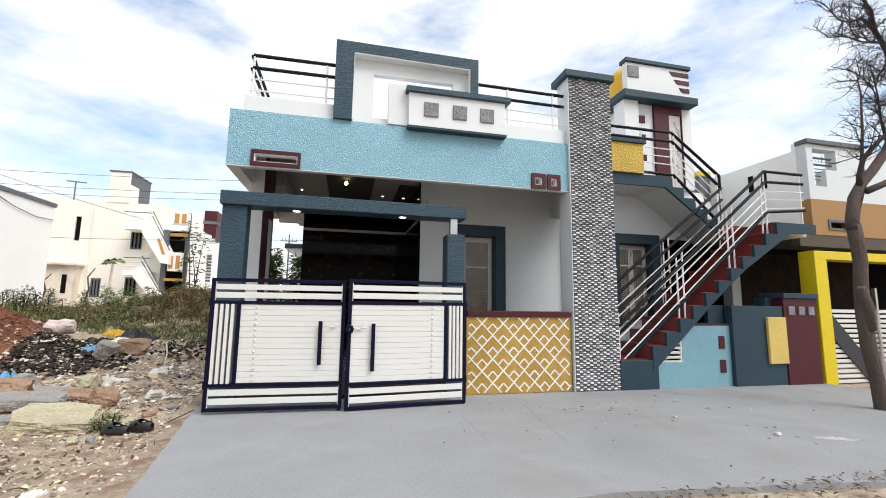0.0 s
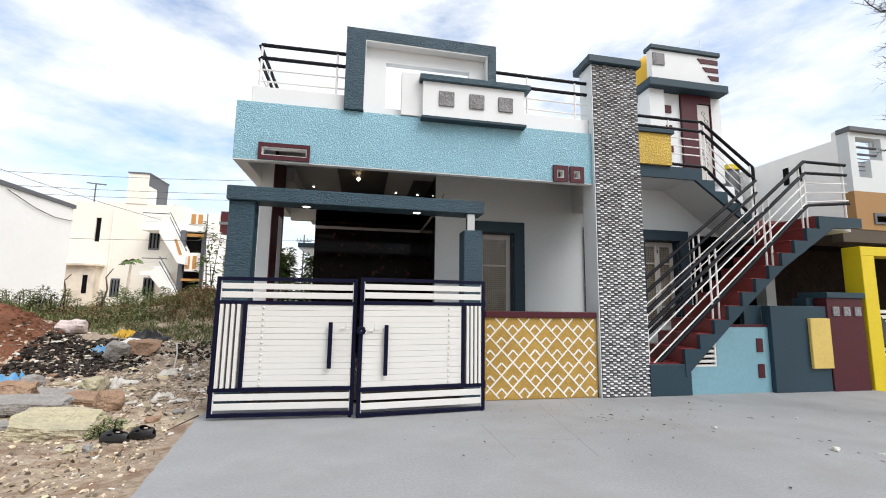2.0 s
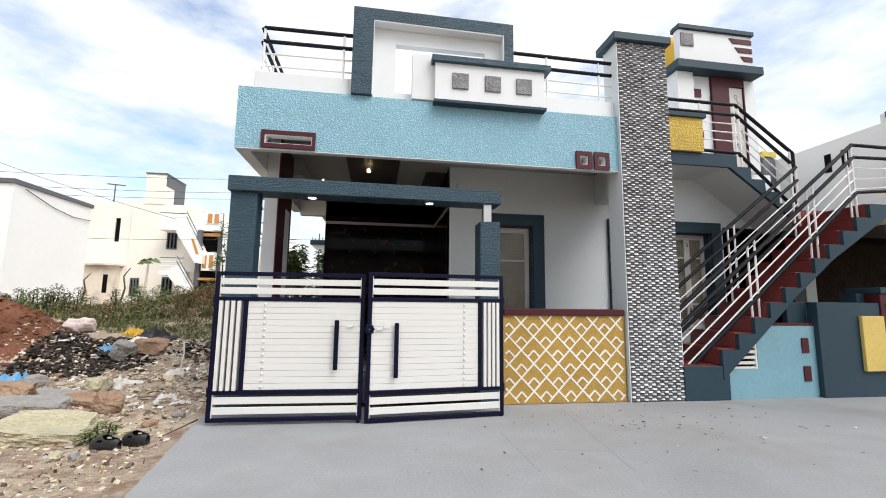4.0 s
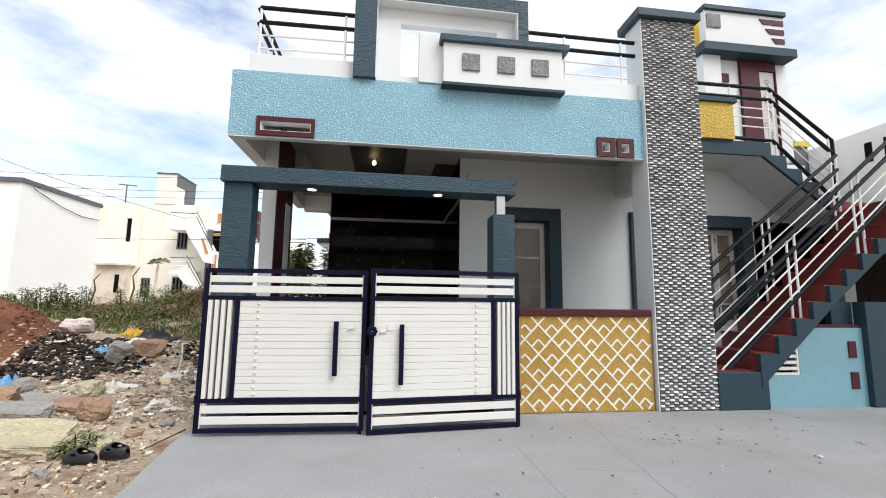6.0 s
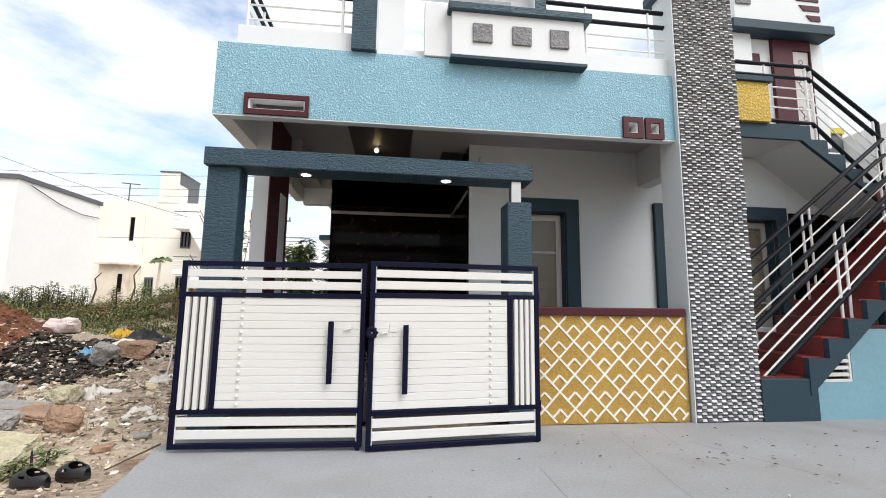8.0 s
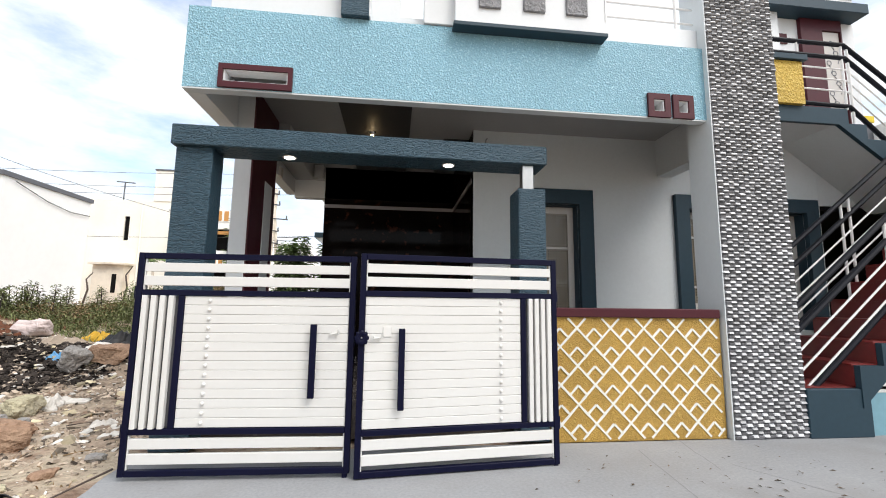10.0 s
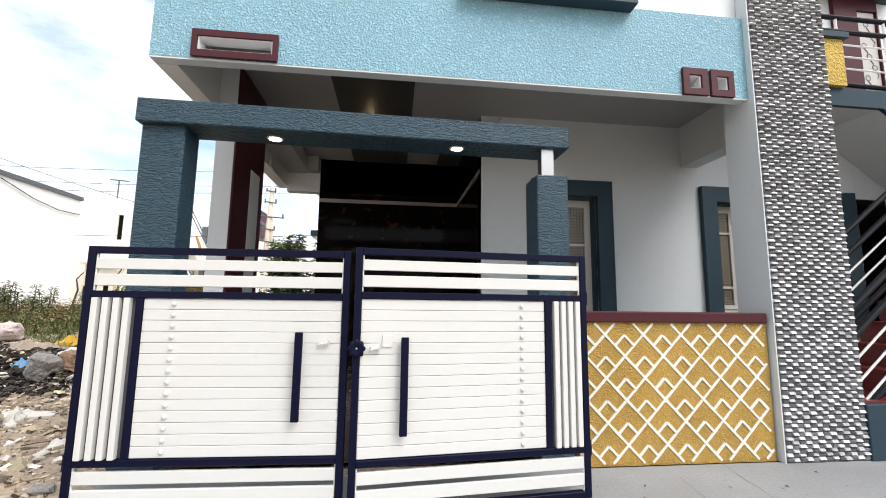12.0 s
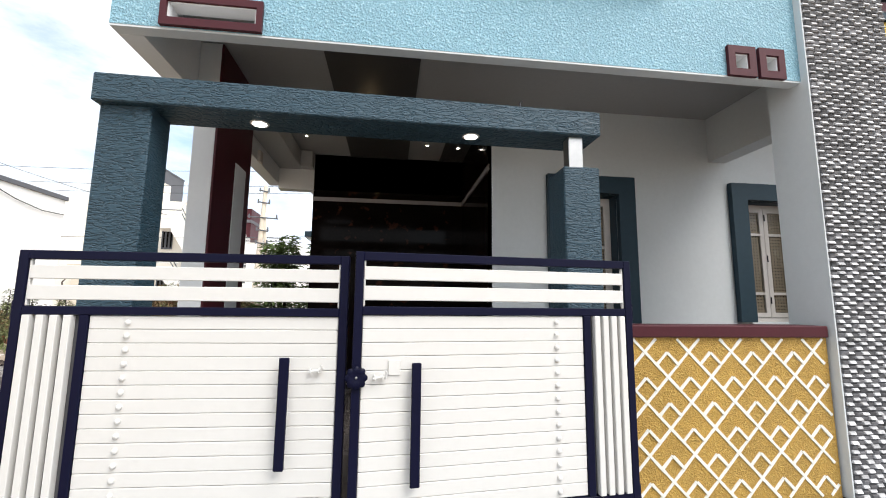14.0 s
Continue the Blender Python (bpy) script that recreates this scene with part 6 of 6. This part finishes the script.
def dead_leaves():
    r_ = random.Random(77)
    verts, faces = [], []
    spots = [(r_.uniform(1.9, 5.2), r_.uniform(2.72, 2.99), 0.5) for _ in range(320)] + [(r_.gauss(3.3, 0.9), r_.gauss(5.3, 0.5), 0.0) for _ in range(90)] + [(r_.uniform(0, 7), r_.uniform(3.3, 6.2), 0.0) for _ in range(70)] + [(r_.uniform(2, 8), r_.uniform(2.2, 2.9), 0.3) for _ in range(300)]
    for x, y, pile in spots:
        if y > 6.15 or (x < 1.7 and y > 5.5):
            continue
        a, L_ = r_.uniform(0, 6.28), r_.uniform(0.007, 0.028) * (1.5 if pile else 1)
        d = Vector((math.cos(a), math.sin(a), 0)) * L_
        s = Vector((-d.y, d.x, 0)) * r_.uniform(0.15, 0.4)
        g = 0.004 if y > 3.15 or not pile else r_.uniform(0.0, 0.03)
        p = Vector((x, y, g))
        b = len(verts)
        up = Vector((0, 0, L_ * r_.uniform(0.1, 0.5)))
        verts += [p - d, p + s + up, p + d + up * 0.5, p - s + up]
        faces.append((b, b + 1, b + 2, b + 3))
    me = bpy.data.meshes.new("dead_leaves")
    me.from_pydata(verts, [], faces)
    me.materials.append(DEAD_LEAF)
    tagged(new("dead_leaves", me), "dry dead leaves strewn on the concrete", "leaves", kind="stuff")


dead_leaves()
solid_twigs = random.Random(55)
for i in range(26):
    x, y = solid_twigs.uniform(-3.0, -1.5), solid_twigs.uniform(3.0, 7.5)
    if x > -1.75 + 0.14 * (5.8 - y) - 0.15:
        continue
    a, L_ = solid_twigs.uniform(0, 3.1), solid_twigs.uniform(0.08, 0.25)
    g = ground_height(x, y) + 0.012
    solid("twig", tube([(x, y, g), (x + L_ * 0.5 * math.cos(a), y + L_ * 0.5 * math.sin(a), g + 0.01), (x + L_ * math.cos(a + 0.15), y + L_ * math.sin(a + 0.15), g)], 0.006, 0.003, 5), (BARK, LEAF_DRY)[i % 2], "dry twig lying on the dirt", "twig", group="fallen twigs")
rock("small_stone", "small white stone on the concrete", 4.44, 3.92, (0.07, 0.05, 0.035), 10, LITTER_WHITE, 90, 0.2, 0, "stone", "bits on the apron", 0.4).location.z = 0.016
for x, y, s, k in ((4.95, 3.72, 0.03, 91), (5.2, 4.9, 0.03, 92), (2.9, 4.6, 0.02, 93), (3.9, 4.7, 0.04, 94), (0.6, 4.3, 0.015, 95)):
    rock("small_stone", "small white crumb on the concrete", x, y, (s, s * 0.7, s * 0.5), 10 * k, LITTER_WHITE, k, 0.2, 0, "stone", "bits on the apron", 0.4).location.z = s * 0.24


def smear():
    """A thin dried splash of white paint on the apron."""
    r_ = random.Random(8)
    bm = bmesh.new()
    ring = []
    for k in range(40):
        a = 2 * math.pi * k / 40
        rr = 1 + 0.35 * noise.noise(Vector((math.cos(a) * 2, math.sin(a) * 2, 4))) + r_.uniform(-0.12, 0.12)
        u, v = 0.20 * rr * math.cos(a), 0.055 * rr * math.sin(a)
        ring.append(bm.verts.new((4.92 + u * 0.93 + v * 0.3, 3.72 - u * 0.36 + v, 0.004)))
    low = [bm.verts.new((v.co.x, v.co.y, -0.004)) for v in ring]
    bm.faces.new(ring)
    for k in range(40):
        bm.faces.new((ring[k], low[k], low[(k + 1) % 40], ring[(k + 1) % 40]))
    solid("paint_splash", bm, SPLASH, "dried white paint splash on the concrete", "paint splash")


smear()

# ---- stone clad column ----
column = thing("stone_column", "tall column clad in small grey and pale stones", "column")
CX0, CX1, CY0, CY1 = 3.512, 4.28, 6.245, 6.60
part("core", box(CX0, CX1, CY0, CY1, 0.0, 5.05), GROUT, column, "grey grouted core")
part("side_face", box(CX0 - 0.012, CX0 - 0.001, CY0 - 0.002, CY1, 0.0, 5.05), OFFWHITE, column, "pale grey painted side")
part("cap", box(CX0 - 0.09, CX1 + 0.05, CY0 - 0.08, CY1 + 0.08, 5.05, 5.165, 0.008), TEAL_FLAT, column, "teal painted cap")


def cladding():
    """Rows of small stones, pale ones proud and dark ones set back by turns; those at eye height are single pieces."""
    r_ = random.Random(3)
    px, pz = (CX1 - CX0 - 0.01) / 13, 0.0325
    rows = int(5.04 / pz)

    def stone(x0, x1, z0, z1, d, low, high):
        y = CY0
        a = 0.004
        return [(x0, y, z0), (x1, y, z0), (x1, y, z1), (x0, y, z1), (x0 + a, y - d * low, z0 + a * 0.6), (x1 - a, y - d * low, z0 + a * 0.6), (x1 - a, y - d * high, z1 - a), (x0 + a, y - d * high, z1 - a)]
    FACES = [(4, 5, 6, 7), (0, 1, 5, 4), (1, 2, 6, 5), (2, 3, 7, 6), (3, 0, 4, 7)]
    FACING = {"light": (1.0, 0.5), "dark": (0.55, 1.0)}
    shared = {}
    for kind, m_ in (("light", STONE_LIGHT), ("dark", STONE_DARK)):
        for var in range(4):
            me = bpy.data.meshes.new("stone")
            h = (0.0225, 0.026)[kind == "dark"] * (0.9 + 0.07 * var)
            w = (0.058, 0.056)[kind == "dark"] * (0.94 + 0.04 * var)
            d = (0.019, 0.014)[kind == "dark"] * (0.85 + 0.1 * var)
            vs = stone(-w / 2, w / 2, -h / 2, h / 2, d, *FACING[kind])
            me.from_pydata([(x, y - CY0, z) for x, y, z in vs], [], FACES)
            me.materials.append(m_)
            shared[kind, var] = me
    far = {"light": ([], []), "dark": ([], [])}
    for r in range(rows):
        z = 0.01 + (r + 0.5) * pz
        for c in range(13):
            kind = "light" if (c + r) % 2 else "dark"
            x = CX0 + 0.005 + (c + 0.5) * px + r_.uniform(-0.006, 0.006)
            if not CX0 + 0.02 < x < CX1 - 0.02:
                continue
            zz = z + r_.uniform(-0.004, 0.004) + (0.004 if kind == "light" else -0.002)
            if 1.30 < z < 2.12:
                ob = new("stone", shared[kind, r_.randrange(4)])
                ob.parent = column
                ob.location = (x, CY0, zz)
                continue
            h = (0.0225, 0.026)[kind == "dark"] * r_.uniform(0.85, 1.15)
            w = (0.058, 0.056)[kind == "dark"] * r_.uniform(0.85, 1.1)
            d = (0.019, 0.014)[kind == "dark"] * r_.uniform(0.7, 1.2)
            V, F = far[kind]
            b = len(V)
            V += stone(x - w / 2, x + w / 2, zz - h / 2, zz + h / 2, d, *FACING[kind])
            F += [[b + q for q in f] for f in FACES]
    for kind, m_ in (("light", STONE_LIGHT_I), ("dark", STONE_DARK_I)):
        me = bpy.data.meshes.new("stones")
        me.from_pydata(far[kind][0], [], far[kind][1])
        me.materials.append(m_)
        ob = new("stones", me)
        ob.parent = column
        ob["kind"] = "stuff"


cladding()
